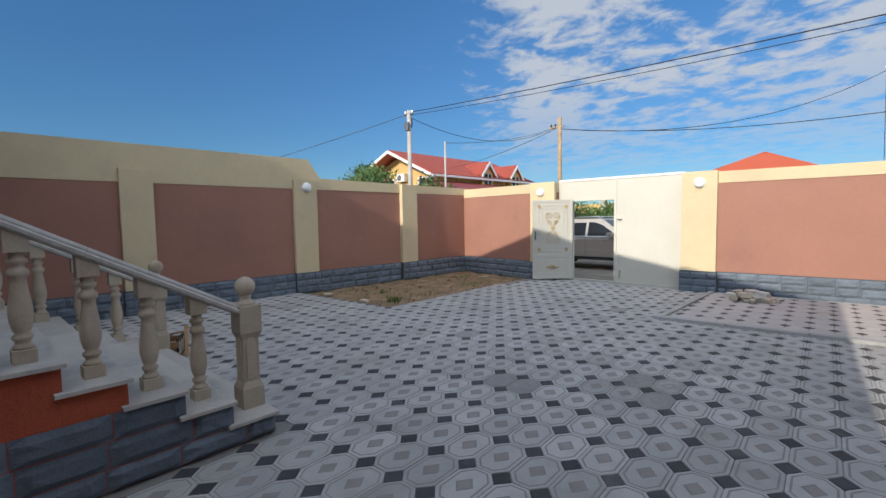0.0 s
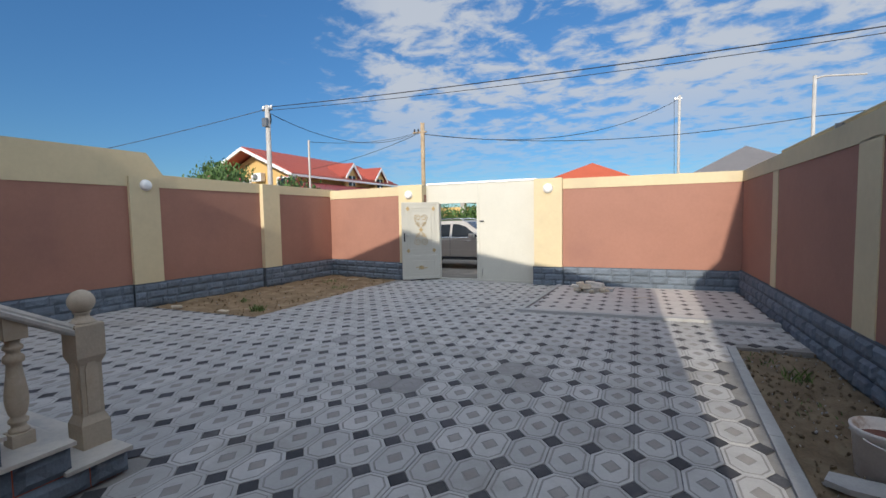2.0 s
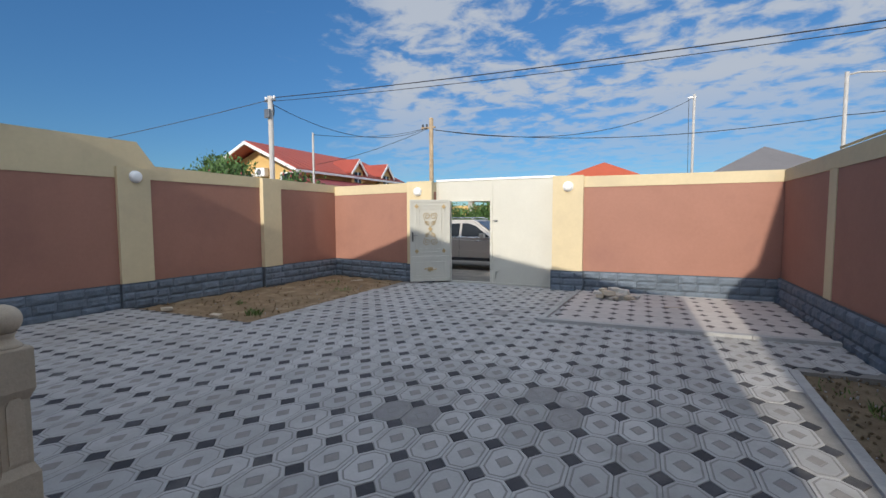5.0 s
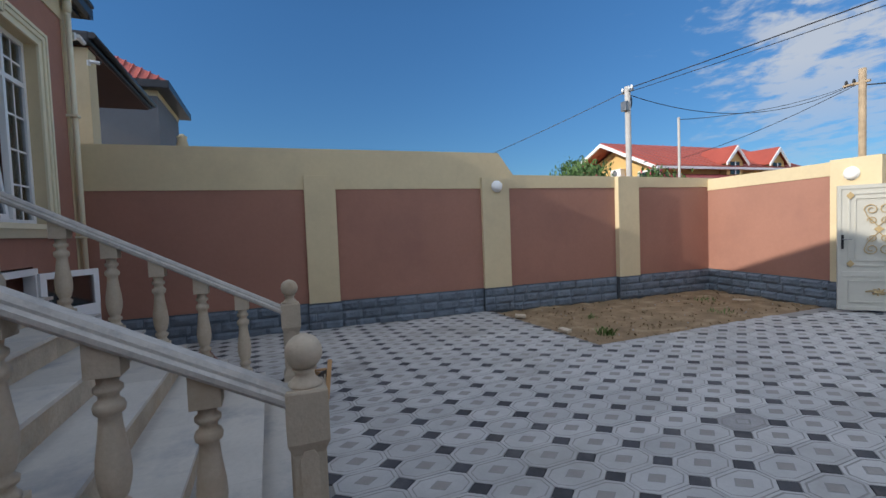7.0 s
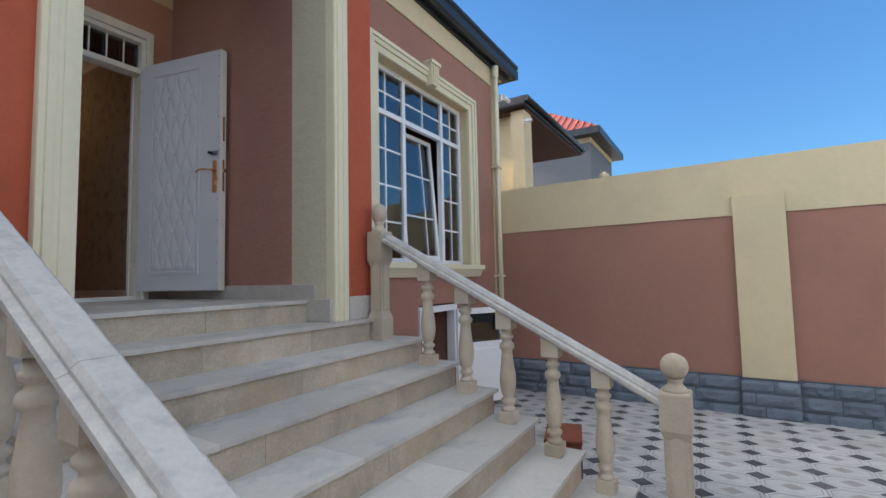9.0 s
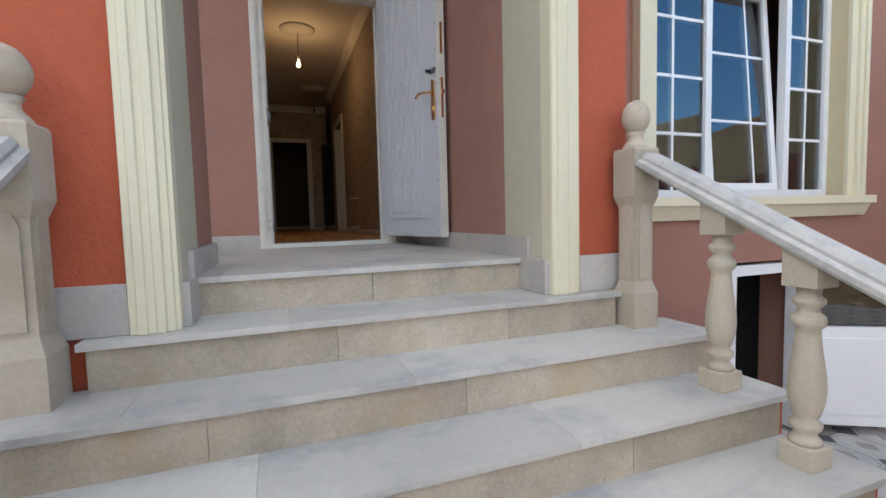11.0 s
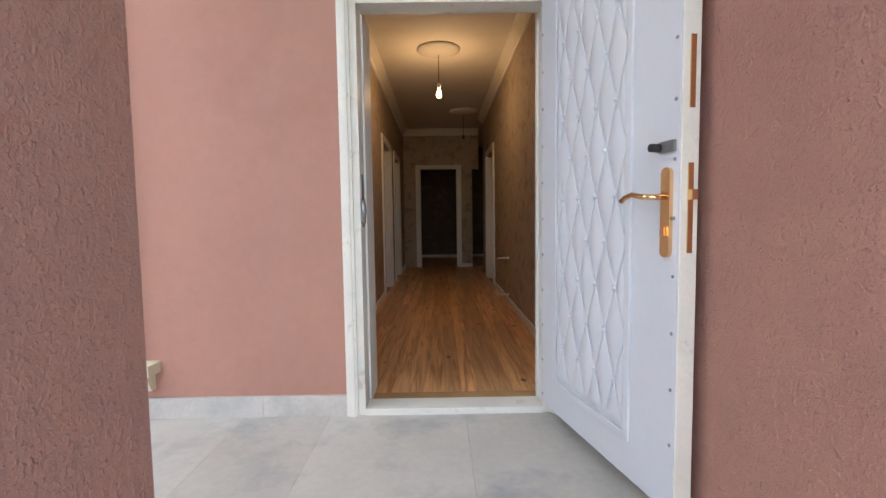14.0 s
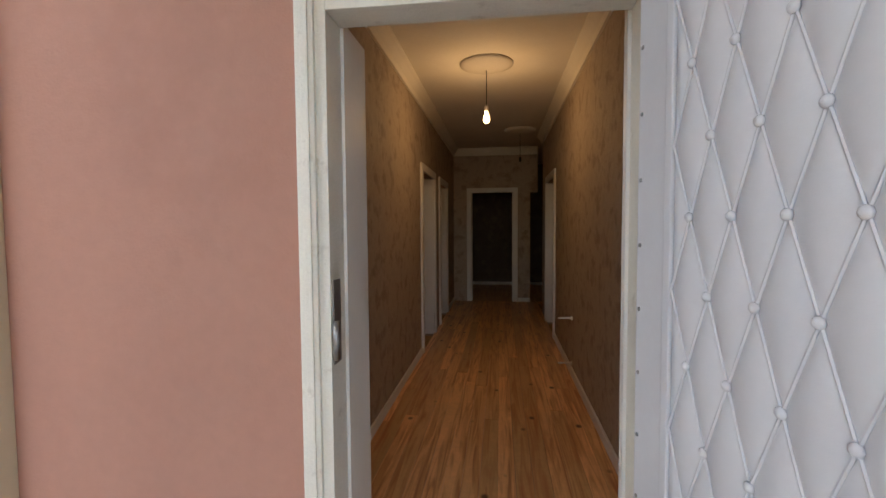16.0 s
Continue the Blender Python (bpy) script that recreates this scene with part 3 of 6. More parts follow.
WX0, WX1, WZ0, WZ1 = -8.08, -6.2, 1.76, 3.84
# window wing, front wall with the window and basement door openings
for a, b, c, d in [(-9.1, WX0, 1.3, 4.45), (WX1, -5.57, 1.3, 4.45), (WX0, WX1, 1.3, WZ0), (WX0, WX1, WZ1, 4.45), (-9.1, -7.62, -0.1, 1.3), (-6.88, -5.57, -0.1, 1.3)]:
    hpart("wall_front", box(a, b, -1.35, -1.05, c, d), PINK)
hpart("wall_band", box(-9.1, -5.57, -1.35, -1.035, 4.45, 4.82), CREAM, "cream band under the eaves")
hpart("corner_strip", box(-9.1, -8.84, -1.2, -1.03, -0.1, 4.45, 0.004), CREAM, "cream corner strip")
# portal
RX0, RX1, LX0, LX1 = -5.58, -5.13, -3.645, -3.1
for a, b, red0, red1, c0, c1 in [(RX0, RX1, RX0, -5.29, -5.29, RX1), (LX0, LX1, -3.495, LX1, LX0, -3.495)]:
    hpart("portal_pier", box(red0, red1, -1.1, -0.60, 0.0, 4.7), RED, "red-orange rendered pier")
    # ridged casing
    pts = [(c0, -0.64)]
    k = [0, 0.02, 0.05, 0.085, 0.115, 0.15, 0.18]
    steps = [-0.575, -0.565, -0.55, -0.555, -0.545, -0.555, -0.565]
    w = c1 - c0
    for i, (kk, st) in enumerate(zip(k, steps)):
        x = c0 + w * kk / 0.18
        pts += [(x, st)] if i == 0 else [(x - 0.004, steps[i - 1]), (x, st)]
    pts.append((c1, -0.64))
    bmc = prism(pts, 1.302, 4.7, "z")
    hpart("portal_casing", bmc, MOULD, "cream ridged casing")
hpart("reveal", box(RX1 - 0.18, RX1 + 0.0, -1.0, -0.64, 1.3, 4.7), CREAM_ROUGH, "rough cream reveal")
hpart("reveal", box(LX0, LX0 + 0.175, -1.0, -0.64, 1.3, 4.7), CREAM_ROUGH, "rough cream reveal")
hpart("side_wall", box(RX1 - 0.3, RX1 - 0.003, -3.0, -1.0, 0.0, 4.7), PINK_ROUGH, "pink rough-rendered porch wall")
hpart("side_wall", box(LX0 + 0.003, LX1, -1.48, -1.0, 0.0, 4.7), PINK_ROUGH, "pink rough-rendered pier")
hpart("lintel", box(RX0, LX1, -1.1, -0.6, 4.35, 4.75), CREAM, "cream lintel over the porch")
hpart("portal_cap", box(RX0 - 0.1, LX1 + 0.1, -1.1, -0.5, 4.752, 4.86, 0.02), GUTTER, "black metal portal coping")
for x in (RX1, LX0):
    sg = 1 if x == RX1 else -1
    hpart("bracket", prism([(x, 4.36), (x + sg * 0.16, 4.36), (x + sg * 0.13, 4.25), (x + sg * 0.05, 4.19), (x, 4.1)], -1.1, -0.6), CREAM, "cream corner bracket")
hpart("wall_band", box(-5.43, 0.65, -3.0, -2.745, 4.3, 4.75), CREAM)
# back wall of the porch with door and side window openings
DX0, DX1, DZ1 = -4.86, -3.93, 3.55
VX0, VX1, VZ0, VZ1 = -2.63, -0.9, 1.76, 3.84
for a, b, c, d in [(-5.43, DX0 - 0.06, FL - 0.1, 4.3), (DX1 + 0.06, VX0, FL - 0.1, 4.3), (DX0 - 0.06, DX1 + 0.06, 3.88, 4.3), (VX0, VX1, FL - 0.1, VZ0), (VX0, VX1, VZ1, 4.3), (VX1, 0.65, FL - 0.1, 4.3)]:
    hpart("wall_porch", box(a, b, -3.0, -2.75, c, d), PINK_SMOOTH)
hpart("foundation", box(-3.3, 0.65, -3.0, -0.95, -0.1, FL - 0.06), RED, "red-orange foundation")
hpart("side_wall", box(0.4, 0.65, -9.9, -2.76, -0.1, 4.75), PINK)
hpart("back_wall", box(-9.1, 0.65, -13.2, -12.9, -0.1, 4.75), PINK)
hpart("west_wall", box(-9.1, -8.85, -12.9, -1.36, -0.1, 4.75), PINK)
hpart("east_wall", box(0.4, 0.65, -12.9, -9.95, -0.1, 4.75), PINK)
# roof: hip
bm = bmesh.new()
e = [(-9.5, -2.62, 5.1), (0.68, -2.62, 5.1), (0.68, -13.5, 4.86), (-9.5, -13.5, 4.86)]
r = [(-5.3, -4.6, 6.98), (-4.7, -4.6, 6.98), (-4.7, -9.5, 6.98), (-5.3, -9.5, 6.98)]
ev, rv = [bm.verts.new(p) for p in e], [bm.verts.new(p) for p in r]
for i in range(4):
    j = (i + 1) % 4
    bm.faces.new((ev[i], ev[j], rv[j], rv[i]))
bm.faces.new(rv), bm.faces.new(ev[::-1])
bmesh.ops.recalc_face_normals(bm, faces=bm.faces)
hpart("roof", bm, ROOF, "red sheet metal hip roof")
hpart("roof_wing", prism([(-0.92, 4.86), (-2.9, 5.55), (-2.9, 4.86)], -9.5, -3.05, "x"), ROOF, "red sheet metal lower roof slope")
hpart("soffit", box(-9.45, -3.05, -13.4, -1.02, 4.75, 4.83), CREAM)
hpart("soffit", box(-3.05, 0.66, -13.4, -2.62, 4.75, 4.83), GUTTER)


def gutter_bm(length):
    return prism([(0, 0), (0.05, -0.10), (0.11, -0.12), (0.16, -0.10), (0.17, -0.02), (0.20, 0.0), (0.20, 0.03), (0, 0.03)], 0, length, "x")


hpart("gutter", prism([(-1.06, 4.78), (-0.93, 4.76), (-0.89, 4.80), (-0.88, 4.90), (-0.85, 4.92), (-0.85, 4.96), (-1.06, 4.96)], -9.5, -3.05, "x"), GUTTER, "black metal gutter")
hpart("fascia", box(-9.42, -3.05, -1.08, -1.0, 4.72, 4.90), GUTTER)
hpart("gutter", prism([(-9.62, 4.80), (-9.5, 4.76), (-9.38, 4.80), (-9.38, 4.94), (-9.62, 4.94)], -13.4, -0.9), GUTTER, "black metal gutter")

dp = empty("downpipe", pose(-8.86, -0.97, 0), "cream-painted rain downpipe on the house corner", "downpipe")
part("pipe", tube([(0, 0, 0.45), (0, 0, 4.62)], 0.034, 12), MOULD, dp)
part("head", lathe([(0.036, 4.55), (0.05, 4.60), (0.052, 4.74)], 12), MOULD, dp)
part("shoe", tube([(0, 0, 0.5), (0, 0.0, 0.38), (0.03, 0.1, 0.3)], 0.05, 10), DARK, dp, "black outlet")
for z in (1.6, 3.2):
    part("bracket", box(-0.055, 0.055, -0.08, 0.05, z, z + 0.03), MOULD, dp)


def camera_box(m):
    c = empty("security_camera", m, "small white bullet security camera", "security camera", "security cameras")
    part("mount", box(-0.03, 0.03, -0.01, 0.02, -0.05, 0.05, 0.005), WHITE, c)
    part("arm", tube([(0, 0.02, 0), (0, 0.08, -0.02)], 0.012), WHITE, c)
    part("body", tube([(0.02, 0.05, 0.02), (-0.05, 0.2, -0.01)], 0.032, 12), WHITE, c)
    part("lens", tube([(-0.05, 0.2, -0.01), (-0.053, 0.206, -0.011)], 0.026, 12), DARK, c)


camera_box(pose(-9.1, -1.0, 4.35, 0, 0, 60))


def window_unit(name, x0, x1, z0, z1, y, label, trim=1.0):
    """A three-part white window with a row of top lights, glazing bars, cream surround and sill."""
    w = empty(name, pose((x0 + x1) / 2, y, z0), label, "window", kind="structure")
    W, H = x1 - x0, z1 - z0
    ox = -W / 2
    yf = -0.14
    zt = H * 0.76
    fr = 0.055
    cols = [0, W * 0.255, W * 0.68, W]
    for i, c in enumerate(cols):
        a = ox + min(max(c - fr / 2, 0), W - fr)
        part("mullion", box(a, a + fr, yf - 0.03, yf + 0.03, 0, H, 0.004), WHITE, w)
    for z in (0, zt - fr / 2, H - fr):
        for i in range(3):
            part("window_frame", box(ox + cols[i] + fr / 2, ox + cols[i + 1] - fr / 2, yf - 0.028, yf + 0.028, z, z + fr, 0.003), WHITE, w)
    for i in range(3):
        a, b = ox + cols[i] + fr / 2, ox + cols[i + 1] - fr / 2
        for zz0, zz1, bars in [(fr, zt, 3), (zt, H - fr, 1)]:
            if i == 1 and bars == 3:
                # tilted-open sash
                s = part("sash", bmesh.new(), WHITE, w, m=pose(0, yf - 0.02, fr, -0, 0, 0) @ pose(0, 0, 0, 4.5))
                hh = zt - fr - 0.04
                for p, q, c, d in [(a + 0.02, a + 0.07, 0, hh), (b - 0.07, b - 0.02, 0, hh), (a + 0.07, b - 0.07, 0, 0.05), (a + 0.07, b - 0.07, hh - 0.05, hh)]:
                    part("sash_rail", box(p, q, -0.03, 0.025, c, d, 0.004), WHITE, s)
                pn = part("pane", box(a + 0.07, b - 0.07, -0.004, 0.004, 0.05, hh - 0.05), GLASS, s)
                pn.visible_shadow = False
                for k in (1, 2):
                    part("glazing_bar", box(a + 0.07, b - 0.07, -0.006, 0.006, hh * k / 3, hh * k / 3 + 0.018), WHITE, s)
                xm = (a + b) / 2
                part("glazing_bar", box(xm - 0.14, xm - 0.122, -0.006, 0.006, 0.05, hh - 0.05), WHITE, s)
                continue
            pn = part("pane", box(a, b, yf - 0.004, yf + 0.004, zz0 + 0.005, zz1), GLASS, w)
            pn.visible_shadow = False
            for k in range(1, bars + 1):
                z = zz0 + (zz1 - zz0) * k / (bars + 1)
                part("glazing_bar", box(a, b, yf - 0.007, yf + 0.007, z - 0.01, z + 0.01), WHITE, w)
            xm = (a + b) / 2
            part("glazing_bar", box(xm - 0.01, xm + 0.01, yf - 0.0075, yf + 0.0075, zz0, zz1), WHITE, w)
    # cream surround in three steps
    for d0, d1, p in [(0.0, 0.09, 0.03), (0.09, 0.15, 0.05), (0.15, 0.20, 0.065)]:
        d0, d1 = d0 * trim, d1 * trim
        part("surround", box(ox - d1, ox - d0, 0.0, p, 0.0, H + d1, 0.006), MOULD, w)
        part("surround", box(-ox + d0, -ox + d1, 0.0, p, 0.0, H + d1, 0.006), MOULD, w)
        part("surround", box(ox - d0, -ox + d0, 0.0, p, H + d0, H + d1, 0.006), MOULD, w)
    part("reveal", box(ox - 0.01, ox + 0.003, -0.11, 0.005, 0, H), CREAM, w)
    part("reveal", box(-ox - 0.003, -ox + 0.01, -0.11, 0.005, 0, H), CREAM, w)
    part("reveal", box(ox, -ox, -0.11, 0.005, H - 0.003, H + 0.01), CREAM, w)
    part("window_sill", box(ox - 0.24, -ox + 0.24, -0.1, 0.10, -0.06, 0.0, 0.008), MOULD, w)
    part("sill_moulding", prism([(0.0, -0.15), (0.035, -0.15), (0.05, -0.12), (0.08, -0.06), (0.0, -0.06)], ox - 0.21, -ox + 0.21, "x"), MOULD, w)
    ks = part("keystone", prism([(-0.06, -0.02), (0.06, -0.02), (0.085, 0.22), (-0.085, 0.22)], 0.0, 0.1), MOULD, w, m=pose(0, 0, H))
    part("keystone_cap", box(-0.1, 0.1, 0, 0.125, 0.22, 0.26, 0.008), MOULD, ks)
    for x in (-0.04, 0.0, 0.04):
        part("keystone_rib", tube([(x, 0.1, 0.0), (x, 0.115, 0.1), (x * 1.2, 0.11, 0.2)], 0.012, 6), MOULD, ks)


window_unit("window_1", WX0, WX1, WZ0, WZ1, -1.05, "tall white window with cream moulded surround and keystone", 0.82)
window_unit("window_2", VX0, VX1, VZ0, VZ1, -2.75, "white porch window with cream moulded surround", 0.6)
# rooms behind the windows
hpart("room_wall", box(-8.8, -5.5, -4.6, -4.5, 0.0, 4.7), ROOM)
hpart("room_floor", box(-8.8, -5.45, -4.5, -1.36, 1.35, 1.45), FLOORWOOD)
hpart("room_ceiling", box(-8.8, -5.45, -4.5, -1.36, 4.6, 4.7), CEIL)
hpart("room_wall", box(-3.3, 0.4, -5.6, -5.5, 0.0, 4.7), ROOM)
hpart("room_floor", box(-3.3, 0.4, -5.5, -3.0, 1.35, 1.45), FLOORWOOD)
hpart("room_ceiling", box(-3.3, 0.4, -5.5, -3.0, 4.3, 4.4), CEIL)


def curtain(x0, x1, y, z0, z1):
    pts, n = [], 40
    a = [(x0 + (x1 - x0) * i / n, y + 0.03 * math.sin(i * 1.7) + 0.01 * math.sin(i * 0.6)) for i in range(n + 1)]
    return prism(a + [(p, q - 0.008) for p, q in a[::-1]], z0, z1, "z")


solid("curtain", curtain(-6.75, -6.15, -1.5, 1.46, 3.9), CURTAIN, "pale blue-grey curtain hanging inside the window", "curtain")

# basement door
bd = empty("basement_door", pose(-7.25, -1.05, 0), "white plastic basement door standing open", "door")
for a, b, c, d in [(-0.40, -0.33, 0, 1.28), (0.33, 0.40, 0, 1.28), (-0.33, 0.33, 1.21, 1.28)]:
    part("door_frame", box(a, b, -0.08, 0.03, c, d, 0.005), WHITE, bd)
lf = part("door_leaf", box(0, 0.7, -0.02, 0.02, 0.06, 0.8, 0.004), WHITE, bd, m=pose(-0.36, 0.04, 0, 0, 0, 150))
for a, b, c, d in [(0, 0.07, 0.8, 1.22), (0.63, 0.7, 0.8, 1.22), (0.07, 0.63, 1.15, 1.22)]:
    part("leaf_rail", box(a, b, -0.025, 0.025, c, d, 0.004), WHITE, lf)
part("pane", box(0.07, 0.63, -0.005, 0.005, 0.8, 1.15), GLASS, lf)
part("leaf_panel", box(0.09, 0.61, -0.027, 0.027, 0.14, 0.72, 0.01), WHITE, lf)
# basement walls coloured black, the shade behind the door is painted in
hpart("basement_wall", box(-7.9, -6.6, -2.6, -2.5, -0.1, 1.3), SHADE_BLACK)
hpart("basement_side", box(-7.75, -7.66, -2.5, -1.36, -0.1, 1.3), SHADE_BLACK)
hpart("basement_side", box(-6.8, -6.7, -2.5, -1.36, -0.1, 1.3), SHADE_BLACK)

# ---- porch floor, steps ----
RISE, GO = 0.1625, 0.295
SX0, SX1 = -5.78, -3.08
EDGE = [1.55 - GO * i for i in range(7)] + [-0.50]   # front edges, lowest tread first
stairs = empty("stairs", pose(-4.36, 0.5, 0), "wide limestone entrance steps with thick treads", "stairs", kind="structure")
SM = pose(4.36, -0.5, 0)


def spart(name, bm, material, label="", parent=None):
    return part(name, bm, material, parent or stairs, label, SM)


rnd = random.Random(5)
for i, y in enumerate(EDGE):
    z = RISE * (i + 1)
    back = EDGE[i + 1] - 0.03 if i < 7 else -0.84
    x0, x1 = (SX0, SX1) if i < 7 else (-5.472, -3.364)
    cuts = sorted([x0, x1] + [x0 + (x1 - x0) * f for f in ((0.36, 0.7) if i % 2 else (0.52, 0.83))])
    for a, b in zip(cuts, cuts[1:]):
        spart("tread", box(a + 0.0004, b - 0.0004, back - 0.03, y, z - 0.024, z, 0.0018), TREAD)
    e = 0.06 if i < 7 else 0.02
    cuts = sorted([x0 + e, x1 - e] + [x0 + (x1 - x0) * f for f in ((0.28, 0.62) if i % 2 else (0.45, 0.75))])
    for a, b in zip(cuts, cuts[1:]):
        spart("riser", box(a + 0.001, b - 0.001, back, y - 0.02, z - RISE, z - 0.024), RISER)
# porch slabs
rows = [(-0.80, -1.35), (-1.35, -1.95), (-1.95, -2.75)]
for j, (ya, yb) in enumerate(rows):
    cuts = [-5.13, -4.45, -3.75, LX0] if j % 2 == 0 else [-5.13, -4.8, -4.1, LX0]
    if j:
        cuts = cuts[:-1] + [-3.6, -2.9, -2.2, -1.5, -0.8, 0.3] if j == 1 else cuts[:-1] + [-3.3, -2.6, -1.9, -1.2, -0.5, 0.3]
    for a, b in zip(cuts, cuts[1:]):
        spart("porch_slab", box(a + 0.0004, b - 0.0004, yb + 0.0004, ya - 0.0004, FL - 0.024, FL, 0.0012), TREAD)
spart("porch_slab", box(-3.09, 0.3, -1.34, -0.8, FL - 0.04, FL, 0.003), TREAD)
for a, b in [(-5.11, -4.36), (-4.36, LX0 + 0.0)]:
    spart("riser", box(a + 0.001, b - 0.002, -1.0, -0.82, 1.3, FL - 0.024), RISER)
spart("porch_base", box(-5.13, LX0, -2.75, -1.0, 0.0, FL - 0.025), MORTAR)
# skirting slabs
for a, b, c, d, z0, h in [(RX1 - 0.001, RX1 + 0.02, -1.12, -0.74, FL, 0.11), (RX1 - 0.001, RX1 + 0.02, -2.73, -1.121, FL, 0.11), (RX1 - 0.001, RX1 + 0.025, -0.84, -0.58, 1.302, 0.16), (LX0 - 0.02, LX0 + 0.001, -1.50, -0.76, FL, 0.11), (LX0 - 0.025, LX0 + 0.001, -0.84, -0.62, 1.302, 0.16),
                           (LX0, LX1, -1.50, -1.482, FL, 0.11), (DX1 + 0.09, -3.4, -2.749, -2.73, FL, 0.11), (-3.398, -2.5, -2.749, -2.73, FL, 0.11), (-2.498, 0.3, -2.749, -2.73, FL, 0.11), (-5.13, DX0 - 0.1, -2.749, -2.73, FL, 0.11),
                           (-5.56, -5.292, -0.6, -0.57, 1.302, 0.17), (-3.493, -3.12, -0.6, -0.57, 1.302, 0.17)]:
    spart("skirting_slab", box(a, b, c, d, z0, z0 + h, 0.003), SKIRT)
# side walls of the steps, red render over split stone
for x, side in ((SX1 - 0.045, 1), (SX0 + 0.045, -1)):
    pts = []
    for i, y in enumerate(EDGE[:7]):
        z = RISE * (i + 1) - 0.026
        pts += [(y - 0.022, z - RISE if i else 0.0), (y - 0.022, z)]
    pts += [(-0.6, RISE * 7 - 0.026), (-0.6, 0.0)]
    spart("side_wall", prism(pts, x - 0.05, x, "x") if side == 1 else prism(pts, x, x + 0.05, "x"), RED, "red-orange rendered stair side")
    # local -y is the outward side
    facing = part("stone_facing", box(0.0, 0.02, 0.0, 0.02, 0.0, 0.1), MORTAR, stairs, m=SM @ (pose(x, -0.6, 0, 0, 0, 90) if side == 1 else pose(x, 1.55, 0, 0, 0, -90)))
    for c in range(3):
        z0 = RISE * c - 0.026 if c else 0.0
        lim = EDGE[c] - 0.012
        if side == 1:
            courses(facing, 0.0, lim + 0.6, -0.003, z0, [RISE * (c + 1) - 0.026 - z0], 0.42, 0.03, 40 + c)
        else:
            courses(facing, 1.55 - lim, 2.15, -0.003, z0, [RISE * (c + 1) - 0.026 - z0], 0.42, 0.03, 60 + c)


# ---- balustrades ----
BAL = [(0.052, 0.075), (0.052, 0.09), (0.040, 0.10), (0.036, 0.115), (0.05, 0.13), (0.052, 0.145), (0.034, 0.16), (0.044, 0.175), (0.056, 0.22), (0.060, 0.26), (0.057, 0.31), (0.046, 0.38), (0.040, 0.43),
       (0.038, 0.46), (0.052, 0.472), (0.055, 0.49), (0.05, 0.505), (0.036, 0.515), (0.034, 0.53), (0.05, 0.545), (0.05, 0.56), (0.036, 0.57), (0.04, 0.60)]


def baluster():
    w = 0.053
    r = empty("baluster", pose(0, 0, 0), "turned limestone baluster on a step", "baluster", "stair balusters")
    part("foot", box(-w, w, -w, w, 0, 0.075, 0.006), LIMESTONE, r)
    part("shaft", lathe([(0.9 * q, z) for q, z in BAL], 18), LIMESTONE, r)
    part("head", prism([(-w, 0.60), (w, 0.60), (w, 0.70 - 0.029), (-w, 0.70 + 0.029)], -w, w, "x"), LIMESTONE, r)
    return r


def newel():
    r = empty("newel_post", pose(0, 0, 0), "carved limestone newel post with ball top", "newel post", "stair newel posts")
    s = 0.08
    prof = [(s, 0.0), (s, 0.15), (s - 0.02, 0.20), (s - 0.02, 0.52), (s, 0.57), (s, 0.765), (s - 0.006, 0.775)]
    bm = bmesh.new()
    rings = [[bm.verts.new((a * q, b * q, z)) for a, b in ((-1, -1), (1, -1), (1, 1), (-1, 1))] for q, z in prof]
    for p, q in zip(rings, rings[1:]):
        for k in range(4):
            bm.faces.new((p[k], p[(k + 1) % 4], q[(k + 1) % 4], q[k]))
    bm.faces.new(rings[0][::-1]), bm.faces.new(rings[-1])
    part("post", bm, LIMESTONE, r)
    for k in range(4):
        f = part("carved_panel", prism([(-0.035, 0.22), (0.035, 0.22), (0.035, 0.50), (0.02, 0.535), (-0.02, 0.535), (-0.035, 0.50)], -s + 0.012, -s + 0.03), LIMESTONE, r, m=pose(0, 0, 0, 0, 0, 90 * k))
    part("neck", lathe([(0.068, 0.773), (0.066, 0.785), (0.055, 0.797), (0.040, 0.812), (0.038, 0.828), (0.05, 0.845)], 16), LIMESTONE, r)
    ball = [(max(0.012, 0.073 * math.sin(math.pi * k / 12)), 0.909 - 0.073 * math.cos(math.pi * k / 12)) for k in range(13)]
    part("ball", lathe(ball, 18), LIMESTONE, r)
    return r


